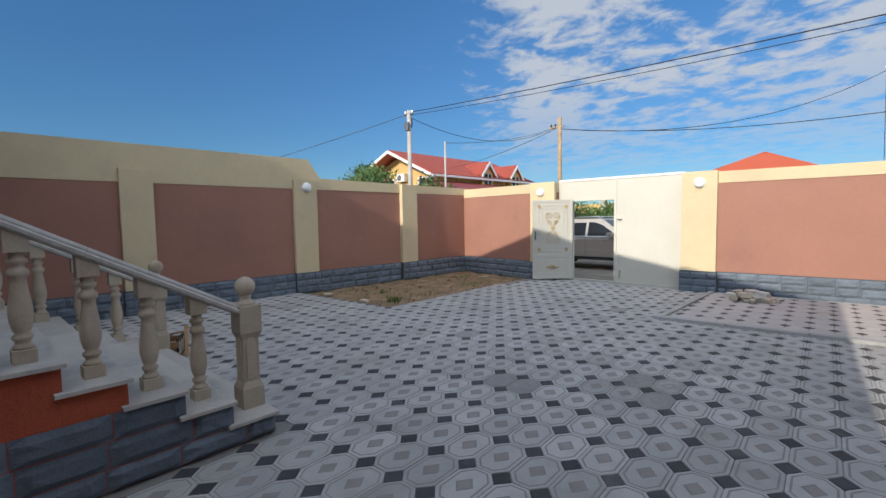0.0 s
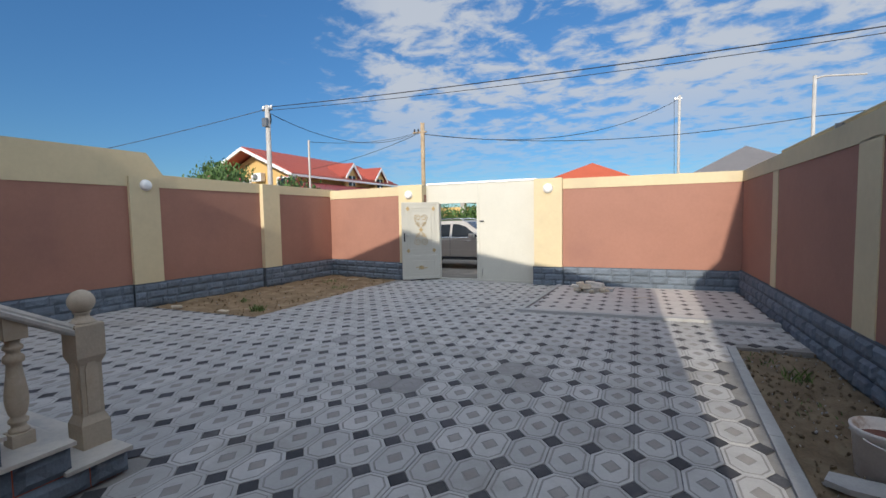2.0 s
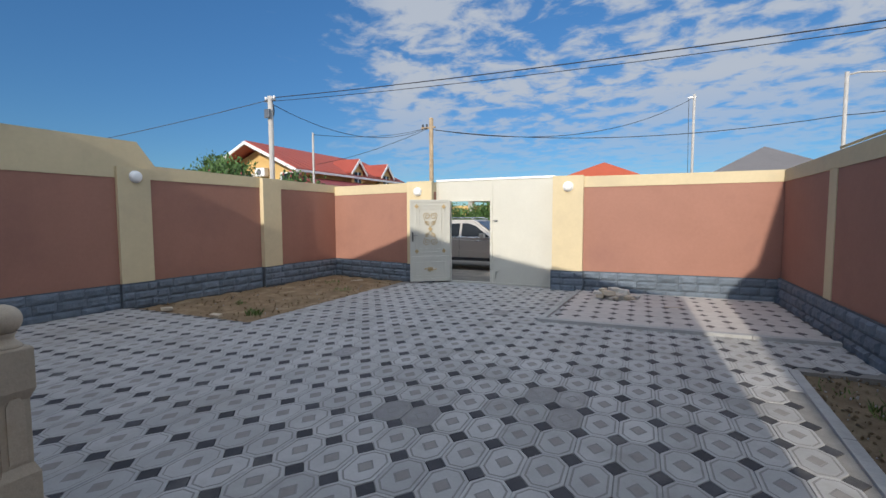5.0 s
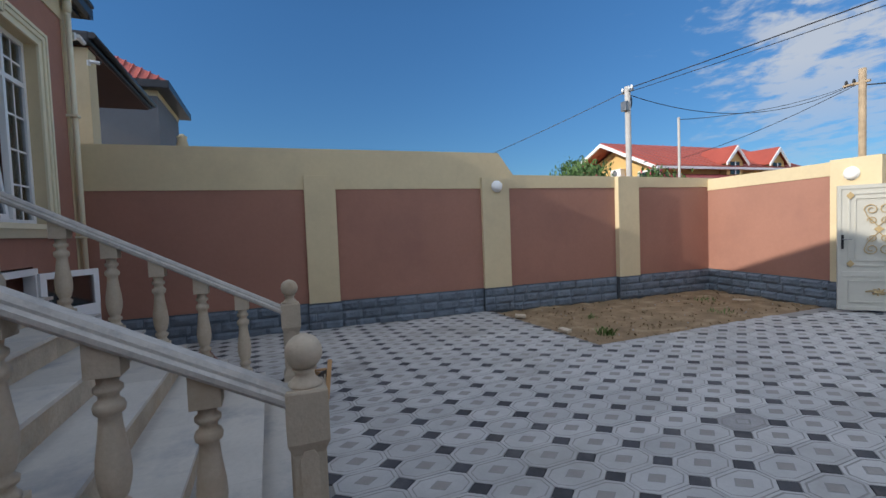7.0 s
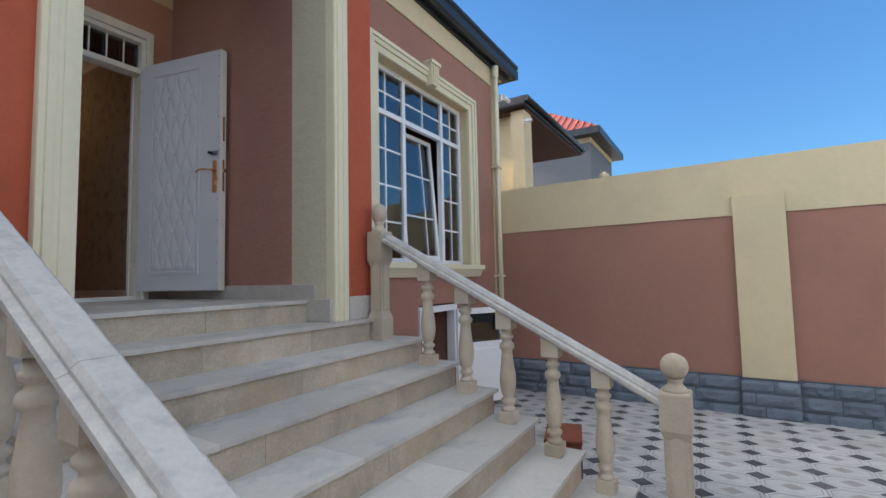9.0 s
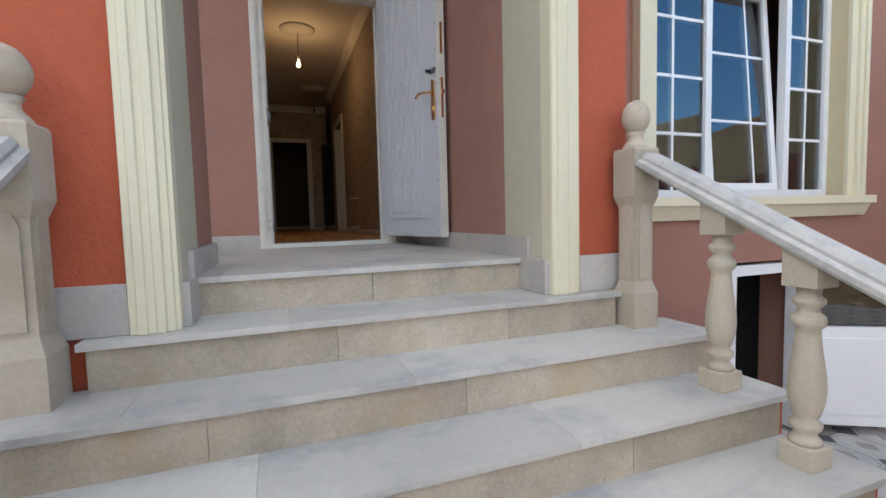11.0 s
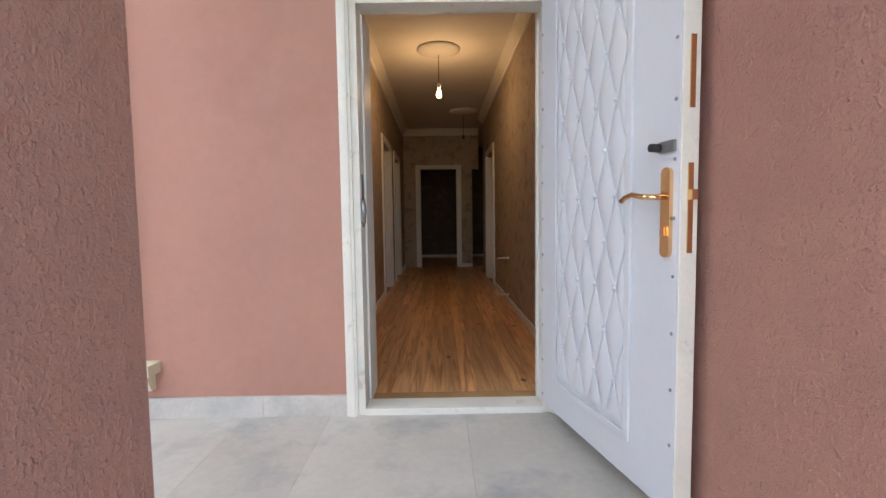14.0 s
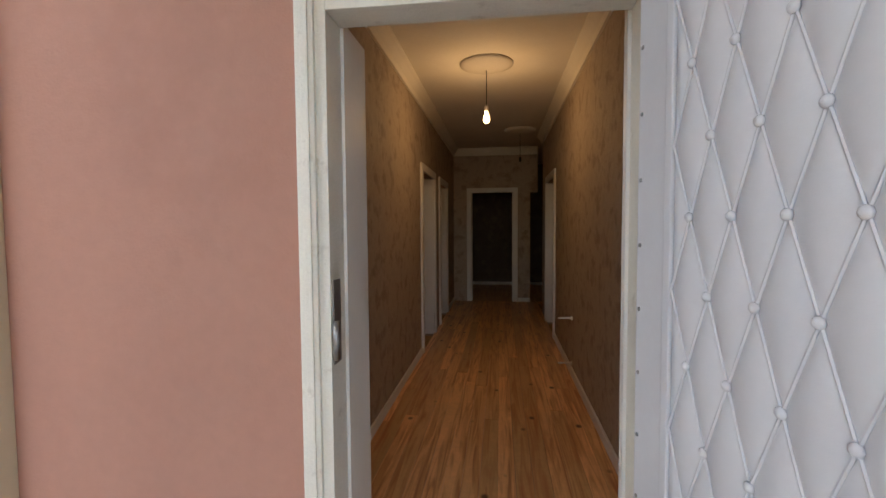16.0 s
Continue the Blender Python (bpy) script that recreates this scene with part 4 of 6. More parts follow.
RAILX = (-5.60, -3.27)
b0, n0 = baluster(), newel()
first_b = first_n = True
for xt, xb, yt, yl, tall, slim in ((-5.54, -5.68, -0.49, 1.49, 1.06, 0.85), (-3.265, -3.355, -0.46, 1.455, 1.065, 0.93)):

    def rail_x(y):
        return xt + (xb - xt) * (y - yt) / (yl - yt)
    for i in range(1, 6):
        m = pose(rail_x(EDGE[i] - 0.15), EDGE[i] - 0.15, RISE * (i + 1))
        if first_b:
            b0.matrix_basis, first_b = m, False
        else:
            copy_thing(b0, m)
    for x, y, z in ((xb, yl, RISE), (xt, yt, RISE * 7)):
        if first_n:
            n0.matrix_basis, first_n = pose(x, y, z), False
        else:
            made = copy_thing(n0, pose(x, y, z))
            if z > 1.0:
                made.scale = (slim, slim, tall)
    ya, yb = yt + 0.06, yl - 0.075
    x = rail_x(ya)
    skew = math.degrees(math.atan2(-(xb - xt), yl - yt))
    za = RISE * 2 + 0.70 + (RISE / GO) * (EDGE[1] - 0.15 - ya)
    zb = RISE * 2 + 0.70 + (RISE / GO) * (EDGE[1] - 0.15 - yb)
    ln = math.hypot(yb - ya, zb - za)
    tilt = math.degrees(math.atan2(zb - za, yb - ya))
    sect = [(0.88 * a, 0.95 * b) for a, b in [(-0.075, 0.0), (0.075, 0.0), (0.085, 0.012), (0.085, 0.03), (0.06, 0.04), (0.06, 0.052), (0.045, 0.07), (-0.045, 0.07), (-0.06, 0.052), (-0.06, 0.04), (-0.085, 0.03), (-0.085, 0.012)]]
    rail = empty("stair_rail", pose(x, ya, za, 0, 0, skew) @ pose(0, 0, 0, tilt), "moulded grey stone handrail on balusters", "handrail", "stair handrails")
    for k in range(2):
        part("rail_length", prism(sect, ln * k / 2 + 0.001, ln * (k + 1) / 2 - 0.001), RAILSTONE, rail)

# ---- front door ----
fd = empty("door_1", pose(-4.395, -2.75, FL), "white metal door frame with transom light", "door", kind="structure")
W2 = 0.465
for sx in (-1, 1):
    part("door_frame", box(sx * W2, sx * (W2 + 0.045), -0.12, 0.012, 0, 2.42, 0.004), FRAME, fd)
    part("door_casing", box(sx * (W2 + 0.035), sx * (W2 + 0.095), 0.0, 0.028, 0, 2.46, 0.004), FRAME, fd)
    part("casing_bead", box(sx * (W2 + 0.05), sx * (W2 + 0.075), 0.028, 0.036, 0, 2.44, 0.003), FRAME, fd)
    part("jamb_lining", box(sx * (W2 - 0.01), sx * (W2 + 0.05), -0.36 if sx > 0 else -0.16, -0.12, 0.0, 2.1), INTDOOR, fd)
part("transom_bar", box(-W2, W2, -0.12, 0.012, 2.08, 2.13, 0.004), FRAME, fd)
part("head", box(-W2, W2, -0.12, 0.012, 2.38, 2.42, 0.004), FRAME, fd)
part("door_casing", box(-W2 - 0.095, W2 + 0.095, 0.0, 0.03, 2.425, 2.50, 0.004), FRAME, fd)
part("threshold", box(-W2, W2, -0.12, 0.02, 0.0, 0.035, 0.005), FRAME, fd)
part("transom_pane", box(-W2, W2, -0.07, -0.062, 2.13, 2.38), GLASS, fd)
for k in range(1, 7):
    x = -W2 + 2 * W2 * k / 7
    part("transom_bar_iron", tube([(x, -0.03, 2.13), (x, -0.03, 2.38)], 0.007, 6), FRAME, fd)
part("strike_plate", box(W2 - 0.006, W2 + 0.002, -0.06, 0.0, 0.98, 1.25), STEEL, fd)
part("latch_guard", tube([(W2 - 0.01, 0.0, 1.0), (W2 - 0.02, 0.02, 1.06), (W2 - 0.01, 0.0, 1.12)], 0.012), STEEL, fd)

# the open leaf, hinged at the west jamb
ang = math.degrees(math.atan2(-1.80 + 2.715, -5.105 + 4.9))
leaf = empty("entrance_door", pose(-4.9, -2.715, FL + 0.075, 0, 0, ang), "open white quilted leatherette door with brass handle", "door")
DL, DH = 0.938, 2.055
# local x from hinge to lock, the quilted face is local -y... towards the hall side
part("core", box(0, DL, -0.06, 0.0, 0, DH, 0.004), FRAME, leaf)
SGN = -1
YF = -0.06
part("face", box(0.004, DL - 0.004, YF - 0.006, YF, 0.004, DH - 0.004, 0.003), WHITE_DOOR, leaf)
x0, x1, z0, z1 = 0.175, DL - 0.245, 0.17, DH - 0.14
for a, b, c, d in [(x0 - 0.03, x0, z0 - 0.03, z1 + 0.03), (x1, x1 + 0.03, z0 - 0.03, z1 + 0.03), (x0, x1, z0 - 0.03, z0), (x0, x1, z1, z1 + 0.03)]:
    part("panel_bead", box(a, b, YF - 0.018, YF - 0.006, c, d, 0.005), WHITE_DOOR, leaf)
# quilted cushion with pulled buttons
bm = bmesh.new()
QX, QZ = (x1 - x0) / 8, (z1 - z0) / 10.25
nx, nz = 64, 200
grid = []
for k in range(nz + 1):
    row = []
    for i in range(nx + 1):
        x, z = x0 + (x1 - x0) * i / nx, z0 + (z1 - z0) * k / nz
        p, q = (x - x0) / QX + (z - z0) / QZ, (x - x0) / QX - (z - z0) / QZ
        d = abs(math.sin(math.pi * p / 2)) * abs(math.sin(math.pi * q / 2))
        edge = min(i, nx - i, k * 0.7, (nz - k) * 0.7) / 3
        row.append(bm.verts.new((x, YF - 0.007 - 0.013 * (d ** 0.5) * min(1, edge), z)))
    grid.append(row)
for k in range(nz):
    for i in range(nx):
        f = bm.faces.new((grid[k][i], grid[k][i + 1], grid[k + 1][i + 1], grid[k + 1][i]))
        f.smooth = True
part("quilting", bm, WHITE_DOOR, leaf, "quilted white leatherette panel")
for a in range(-20, 21):
    # piping cords along both diagonals
    for sgn in (1, -1):
        pts = []
        for k in range(41):
            x = x0 + (x1 - x0) * k / 40
            z = z0 + QZ * (2 * a + sgn * (x - x0) / QX)
            if z0 < z < z1:
                pts.append((x, YF - 0.011, z))
        if len(pts) > 2:
            part("piping", tube([pts[0], pts[len(pts) // 2], pts[-1]], 0.0035, 6), WHITE_DOOR, leaf)
btn = mesh_of(lathe([(0.012, 0), (0.011, 0.005), (0.007, 0.009), (0.003, 0.0105)], 10), "button", WHITE_DOOR)
for a in range(0, 9):
    for k in range(0, 14):
        if (a + k) % 2 == 0:
            x, z = x0 + a * QX, z0 + k * QZ / 1.0 * 1.0
            if z0 < z < z1 and 0 < a < 8:
                part("button", btn, None, leaf, m=pose(min(max(x, x0 + 0.012), x1 - 0.012), YF - 0.012, z, 90))
nail = mesh_of(lathe([(0.006, 0), (0.005, 0.003), (0.002, 0.004)], 8), "nail", STEEL)
for k in range(12):
    for x in (0.02, DL - 0.02):
        part("nail", nail, None, leaf, m=pose(x, YF - 0.006, 0.05 + k * 0.177, 90))
# brass handle plate and lever
hx = DL - 0.045
plate = part("handle_plate", prism([(hx + 0.02 * math.cos(a), (1.07 if math.sin(a) > 0 else 0.835) + 0.02 * math.sin(a)) for a in [math.pi * (k + 0.5) / 10 for k in range(20)]], YF - 0.019, YF - 0.006), BRASS, leaf, "polished brass handle plate")
part("lever", tube([(hx, YF - 0.02, 1.0), (hx, YF - 0.065, 1.0), (hx - 0.04, YF - 0.07, 1.003), (hx - 0.09, YF - 0.068, 1.012), (hx - 0.13, YF - 0.066, 1.004), (hx - 0.15, YF - 0.066, 0.992)], 0.009, 10), BRASS, plate)
part("cylinder", box(hx - 0.008, hx + 0.008, YF - 0.03, YF - 0.02, 0.88, 0.91, 0.003), BRASS, plate)
part("rim_lock", box(hx - 0.035, hx + 0.03, YF - 0.018, YF - 0.006, 1.135, 1.17, 0.003), STEEL, leaf, "grey steel night latch")
part("latch_knob", tube([(hx - 0.03, YF - 0.018, 1.152), (hx - 0.03, YF - 0.05, 1.152)], 0.013), DARK, leaf)
for z, h in ((0.83, 0.27), (1.26, 0.21)):
    part("lock_edge_plate", box(DL, DL + 0.004, YF + 0.022, YF + 0.04, z, z + h, 0.001), BRASS, leaf, "brass lock edge plate")
part("deadbolt", box(DL, DL + 0.02, YF + 0.022, YF + 0.04, 0.99, 1.02), BRASS, leaf)

# ---- hall ----
HX0, HX1, HY1, HZ = -5.13, -3.6, -9.75, 4.28
hall = empty("hall", pose(-4.4, -6, FL), "long narrow hall papered brown with pine floor", "hall", kind="structure")
HM = pose(4.4, 6, -FL)


def hl(name, bm, material, label="", parent=None):
    return part(name, bm, material, parent or hall, label, HM)


DOORH = FL + 2.02
for a, b in [(-6.3, -3.0), (-7.75, -7.2), (-9.75, -8.6)]:
    hl("wall_east", box(HX1, HX1 + 0.15, a, b, FL - 0.1, HZ), WALLPAPER)
for a, b in [(-7.2, -6.3), (-8.6, -7.75)]:
    hl("wall_east", box(HX1, HX1 + 0.15, a, b, DOORH, HZ), WALLPAPER)
hl("wall_west", box(HX0 - 0.15, HX0, -7.1, -3.0, FL - 0.1, HZ), WALLPAPER)
hl("wall_west", box(HX0 - 0.15, HX0, -8.05, -7.1, DOORH, HZ), WALLPAPER)
hl("wall_west", box(HX0 - 0.15, HX0, -8.75, -8.05, FL - 0.1, HZ), WALLPAPER)
EX0, EX1 = -4.69, -3.93
for a, b, c, d in [(HX0 - 0.15, -5.42, FL, HZ), (-5.0, EX0, FL, HZ), (EX1, HX1, FL, HZ), (EX0, EX1, DOORH, HZ)]:
    if b > a:
        hl("wall_end", box(a, b, HY1 - 0.12, HY1, c, d), WALLPAPER)
hl("wall_end", box(-5.13, -5.0, HY1 - 0.12, HY1, DOORH, HZ), WALLPAPER)
hl("wall_rooms", box(-5.9, -2.9, -12.2, -12.1, FL, HZ), WALLPAPER_D, "dark patterned wallpaper")
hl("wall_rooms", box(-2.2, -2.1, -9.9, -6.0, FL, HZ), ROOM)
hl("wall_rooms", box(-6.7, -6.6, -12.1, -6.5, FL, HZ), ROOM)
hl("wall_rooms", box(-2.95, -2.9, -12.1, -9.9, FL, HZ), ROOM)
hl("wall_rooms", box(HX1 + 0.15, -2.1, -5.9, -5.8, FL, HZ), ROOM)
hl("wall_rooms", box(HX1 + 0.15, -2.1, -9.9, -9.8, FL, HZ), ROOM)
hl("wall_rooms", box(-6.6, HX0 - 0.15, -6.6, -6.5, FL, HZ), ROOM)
solid("ceiling", box(-6.6, -2.1, -12.2, -3.0, HZ, HZ + 0.1), CEIL, "plain white painted hall ceiling", "ceiling", "structure")
# cornices
cor = [(0, 0), (0, -0.13), (0.02, -0.13), (0.03, -0.09), (0.07, -0.04), (0.09, -0.02), (0.09, 0)]
hl("cornice", prism([(HX1 - a, HZ + b) for a, b in cor], HY1, -3.0), CEIL)
hl("cornice", prism([(HX0 + a, HZ + b) for a, b in cor], -8.75, -3.0), CEIL)
hl("cornice", prism([(HY1 + a, HZ + b) for a, b in cor], HX0, HX1, "x"), CEIL)


def casing(name, horizontal, at, lo, hi, face, ztop):
    """A white casing round a doorway; face is the side (+1/-1) towards the hall."""
    w, t = 0.085, 0.025
    c = empty(name, pose(0, 0, 0), "white painted hall doorway casing", "door casing", kind="structure")
    def add(a, b, z0, z1):
        if horizontal:
            part("casing", box(a, b, min(at, at + face * t), max(at, at + face * t), z0, z1, 0.004), INTDOOR, c)
        else:
            part("casing", box(min(at, at + face * t), max(at, at + face * t), a, b, z0, z1, 0.004), INTDOOR, c)
    add(lo - w, lo, FL, ztop + w)
    add(hi, hi + w, FL, ztop + w)
    add(lo, hi, ztop, ztop + w)
    d = 0.16
    for e in (lo, hi):
        s = -0.012 if e == lo else 0.012
        if horizontal:
            part("jamb", box(e, e - s, at - face * d, at, FL, ztop), INTDOOR, c)
        else:
            part("jamb", box(at - face * d, at, e, e - s, FL, ztop), INTDOOR, c)


casing("door_2", False, HX1, -7.2, -6.3, -1, DOORH)
casing("door_3", False, HX1, -8.6, -7.75, -1, DOORH)
casing("door_4", False, HX0, -8.05, -7.1, 1, DOORH)
casing("door_5", True, HY1, EX0, EX1, 1, DOORH)
# skirting
for a, b in [(-6.21, -3.0), (-9.75, -8.69)]:
    hl("baseboard", box(HX1 - 0.018, HX1, a, b, FL + 0.015, FL + 0.085, 0.003), INTDOOR)
hl("baseboard", box(HX0, HX0 + 0.018, -7.01, -3.0, FL + 0.015, FL + 0.085, 0.003), INTDOOR)
hl("baseboard", box(-5.0, EX0 - 0.09, HY1, HY1 + 0.018, FL + 0.015, FL + 0.085, 0.003), INTDOOR)
hl("baseboard", box(-5.9, -2.9, -12.1, -12.08, FL + 0.015, FL + 0.085, 0.003), INTDOOR)

light = empty("pendant_bulb", pose(-4.34, -5.4, HZ), "bare lit bulb hanging from a plaster rosette", "lamp")
part("rosette", lathe([(0.23, 0), (0.23, -0.015), (0.19, -0.022), (0.18, -0.035), (0.11, -0.04), (0.09, -0.055), (0.02, -0.06)], 28), CEIL, light, "white plaster ceiling rosette")
part("cord", tube([(0, 0, -0.06), (0, 0, -0.37)], 0.004, 6), CABLE, light)
part("socket", lathe([(0.014, -0.47), (0.018, -0.46), (0.018, -0.42), (0.008, -0.41)], 12), WHITE, light, m=pose(0, 0, 0.05))
bl = part("bulb", lathe([(0.004, -0.565), (0.022, -0.558), (0.03, -0.535), (0.028, -0.51), (0.015, -0.475), (0.014, -0.47)], 14), BULB, light, "glowing glass bulb", pose(0, 0, 0.05))
bl.visible_shadow = False
dl = empty("unlit_pendant", pose(-4.75, -8.2, HZ), "unlit cord hanging from a plaster rosette", "lamp")
part("rosette", lathe([(0.23, 0), (0.23, -0.015), (0.18, -0.035), (0.09, -0.055), (0.02, -0.06)], 24), CEIL, dl)
part("cord", tube([(0, 0, -0.06), (0, 0, -0.4)], 0.004, 6), CABLE, dl)
part("socket", lathe([(0.014, -0.47), (0.018, -0.46), (0.018, -0.4)], 10), DARK, dl)
for y, z in ((-5.7, 1.57), (-5.7, 2.0)):
    h = empty("wall_pipe_stub", pose(HX0, y, z), "short white pipe stub on the hall wall", "pipe stub", "hall pipe stubs")
    part("stub", tube([(0, 0, 0), (0.13, 0, 0)], 0.009, 8), WHITE, h)
    part("flange", tube([(0, 0, 0), (0.01, 0, 0)], 0.02, 10), WHITE, h)

# ---- kerbs, beds ----
def kerb(p0, p1, label, h=0.05, w=0.1, n=4):
    m, ln = frame_of(*p0, *p1)
    k = empty("kerb", m, label, "kerb", kind="structure")
    for i in range(n):
        part("kerb_stone", box(ln * i / n + 0.003, ln * (i + 1) / n - 0.003, -w / 2, w / 2, -0.15, h, 0.008), KERB, k)


kerb((-2.2, 7.12), (1.42, 7.33), "grey concrete kerb along the raised pad", 0.045, 0.11, 4)
kerb((-2.15, 7.2), (-2.08, 10.2), "grey concrete kerb along the raised pad", 0.035, 0.09, 3)
kerb((0.62, 2.0), (0.68, 6.02), "grey concrete edging beside the planting bed", 0.012, 0.09, 5)
kerb((0.6, -3.0), (0.62, 1.99), "grey concrete edging beside the planting bed", 0.012, 0.09, 5)


def bed(name, pts, material, label, z, seed, amp=0.035):
    """An uneven soil surface over a polygon's bounds."""
    xs, ys = [p[0] for p in pts], [p[1] for p in pts]
    bm = bmesh.new()
    n = 60
    g = []
    for j in range(n + 1):
        row = []
        for i in range(n + 1):
            u, v = i / n, j / n
            # bilinear over the four corners
            a, b, c, d = (Vector((*p, 0)) for p in pts)
            p = (a * (1 - u) + b * u) * (1 - v) + (d * (1 - u) + c * u) * v
            p.z = z + amp * noise.fractal(p * 2.5 + Vector((seed, 0, 0)), 0.8, 2.0, 5) + 0.4 * amp * noise.noise(p * 14)
            row.append(bm.verts.new(p))
        g.append(row)
    for j in range(n):
        for i in range(n):
            bm.faces.new((g[j][i], g[j][i + 1], g[j + 1][i + 1], g[j + 1][i])).smooth = True
    return solid(name, bm, material, label, "soil", "stuff")


WB = [(-9.1, 5.1), (-6.07, 5.17), (-6.2, 10.15), (-8.95, 10.6)]
EB = [(0.68, -3.0), (1.85, -3.0), (1.5, 6.1), (0.72, 6.02)]
bed("soil_bed", WB, SOIL, "dry brown soil of the corner planting bed", -0.055, 1)
bed("soil_bed", EB, SOIL_DARK, "dark weedy soil of the narrow planting bed", -0.045, 7)


def litter(name, pts, count, seed, material, label, size, z):
    rnd = random.Random(seed)
    bm = bmesh.new()
    a, b, c, d = (Vector((*p, 0)) for p in pts)
    for _ in range(count):
        u, v = rnd.random(), rnd.random()
        p = (a * (1 - u) + b * u) * (1 - v) + (d * (1 - u) + c * u) * v
        s = size * rnd.uniform(0.4, 1.3)
        g = bmesh.ops.create_icosphere(bm, subdivisions=1, radius=s, matrix=Matrix.Translation((p.x, p.y, z + rnd.uniform(0, 0.02))) @ Euler((rnd.random() * 3, rnd.random() * 3, rnd.random() * 3)).to_matrix().to_4x4() @ Matrix.Diagonal((1, rnd.uniform(0.5, 0.9), rnd.uniform(0.3, 0.6), 1)))
    return solid(name, bm, material, label, "stones", "stuff")


litter("clods", WB, 500, 3, SOIL, "loose clods and pebbles on dry soil", 0.022, -0.05)
litter("clods", EB, 1100, 4, SOIL_DARK, "loose clods of dark soil", 0.02, -0.04)
litter("pale_chips", EB, 330, 6, TILE, "pale stone chips scattered on soil", 0.012, -0.03)
litter("pale_chips", WB, 60, 8, TILE, "pale stone chips scattered on soil", 0.014, -0.035)


def weeds(name, spots, seed, label):
    rnd = random.Random(seed)
    bm = bmesh.new()
    for cx, cy, r, n, h in spots:
        for _ in range(n):
            a, q = rnd.random() * 6.28, r * rnd.random() ** 0.5
            x, y = cx + q * math.cos(a), cy + q * math.sin(a)
            hh = h * rnd.uniform(0.4, 1)
            b = rnd.random() * 6.28
            dx, dy = math.cos(b), math.sin(b)
            w, lean = 0.006, hh * 0.6
            v = [bm.verts.new(p) for p in ((x - dy * w, y + dx * w, -0.05), (x + dy * w, y - dx * w, -0.05), (x + dx * lean * 0.5 + dy * w, y + dy * lean * 0.5 - dx * w, hh * 0.6 - 0.05), (x + dx * lean, y + dy * lean, hh - 0.06))]
            bm.faces.new((v[0], v[1], v[2])), bm.faces.new((v[0], v[2], v[3]))
    return solid(name, bm, WEED, label, "weeds", "stuff")


weeds("weeds", [(-6.6, 5.75, 0.13, 90, 0.14), (-7.6, 6.3, 0.1, 25, 0.1), (-6.9, 8.4, 0.2, 30, 0.1), (-7.8, 9.2, 0.2, 30, 0.1)], 2, "small green weeds growing in dry soil")
weeds("weeds", [(1.1, 5.1, 0.12, 50, 0.16), (1.35, 2.7, 0.3, 25, 0.06), (0.95, 5.7, 0.25, 25, 0.08), (1.1, 4.3, 0.3, 20, 0.06)], 5, "small green weeds along the wall")

# ---- loose things in the yard ----
bk = empty("bucket", pose(1.13, 3.36, -0.045, 0, 0, 20), "dirty white plastic bucket with rusty rim", "bucket")
bm = lathe([(0.135, 0.0), (0.14, 0.005), (0.165, 0.30), (0.172, 0.30), (0.172, 0.325), (0.178, 0.335), (0.178, 0.35), (0.165, 0.35), (0.155, 0.30), (0.15, 0.27)], 28)
for v in bm.verts:
    v.co.z *= 0.88
part("body", bm, BUCKET, bk)
part("contents", lathe([(0.154, 0.235), (0.12, 0.248), (0.02, 0.242)], 20), RUST, bk, "dried rusty mortar")
part("bail", tube([(0.178 * math.cos(a), 0.178 * math.sin(a), 0.265 - 0.045 * math.sin((a - 3.4) / 2.9 * math.pi)) for a in [3.4 + 2.9 * k / 14 for k in range(15)]], 0.004, 6), WHITE, bk)
tp = empty("garden_tap", pose(1.62, 3.5, 0), "rusty brown standpipe with blue tap handle", "tap")
part("pipe", tube([(-0.06, 0, 0.40), (-0.06, 0, 0.745)], 0.019, 10), RUST, tp)
part("pipe", tube([(-0.06, 0.02, 0.745), (-0.06, 0.74, 0.735)], 0.019, 10), RUST, tp)
part("spout", tube([(-0.06, 0.74, 0.745), (-0.06, 0.74, 0.60)], 0.019, 10), RUST, tp)
for y in (0.0, 0.74):
    part("elbow", tube([(-0.06, y, 0.70), (-0.06, y, 0.75), (-0.06, y + (0.045 if y == 0 else -0.045), 0.742)], 0.027, 10), RUST, tp)
part("valve", tube([(-0.06, 0.40, 0.74), (-0.06, 0.50, 0.74)], 0.032, 10), RUST, tp)
part("tap_handle", box(-0.085, -0.035, 0.41, 0.49, 0.785, 0.80, 0.004), BLUE, tp, "blue plastic tap handle")
part("spindle", tube([(-0.06, 0.45, 0.74), (-0.06, 0.45, 0.79)], 0.008), STEEL, tp)
ts = prism([(-0.2, -0.06), (-0.1, -0.1), (0.12, -0.1), (0.22, -0.03), (0.16, 0.06), (-0.16, 0.05)], 0, 0.035, "z")
solid("broken_tile", ts, KERB, "broken grey paving slab lying on soil", "tile", m=pose(0.97, 3.14, -0.03, 4, 3, -5))
solid("plastic_pipe", tube([(0, 0, 0), (0.5, -0.62, 0.0)], 0.02, 10), WHITE, "white plastic pipe offcut lying on soil", "pipe", m=pose(0.98, 2.93, 0.0))
heap_rnd = random.Random(31)
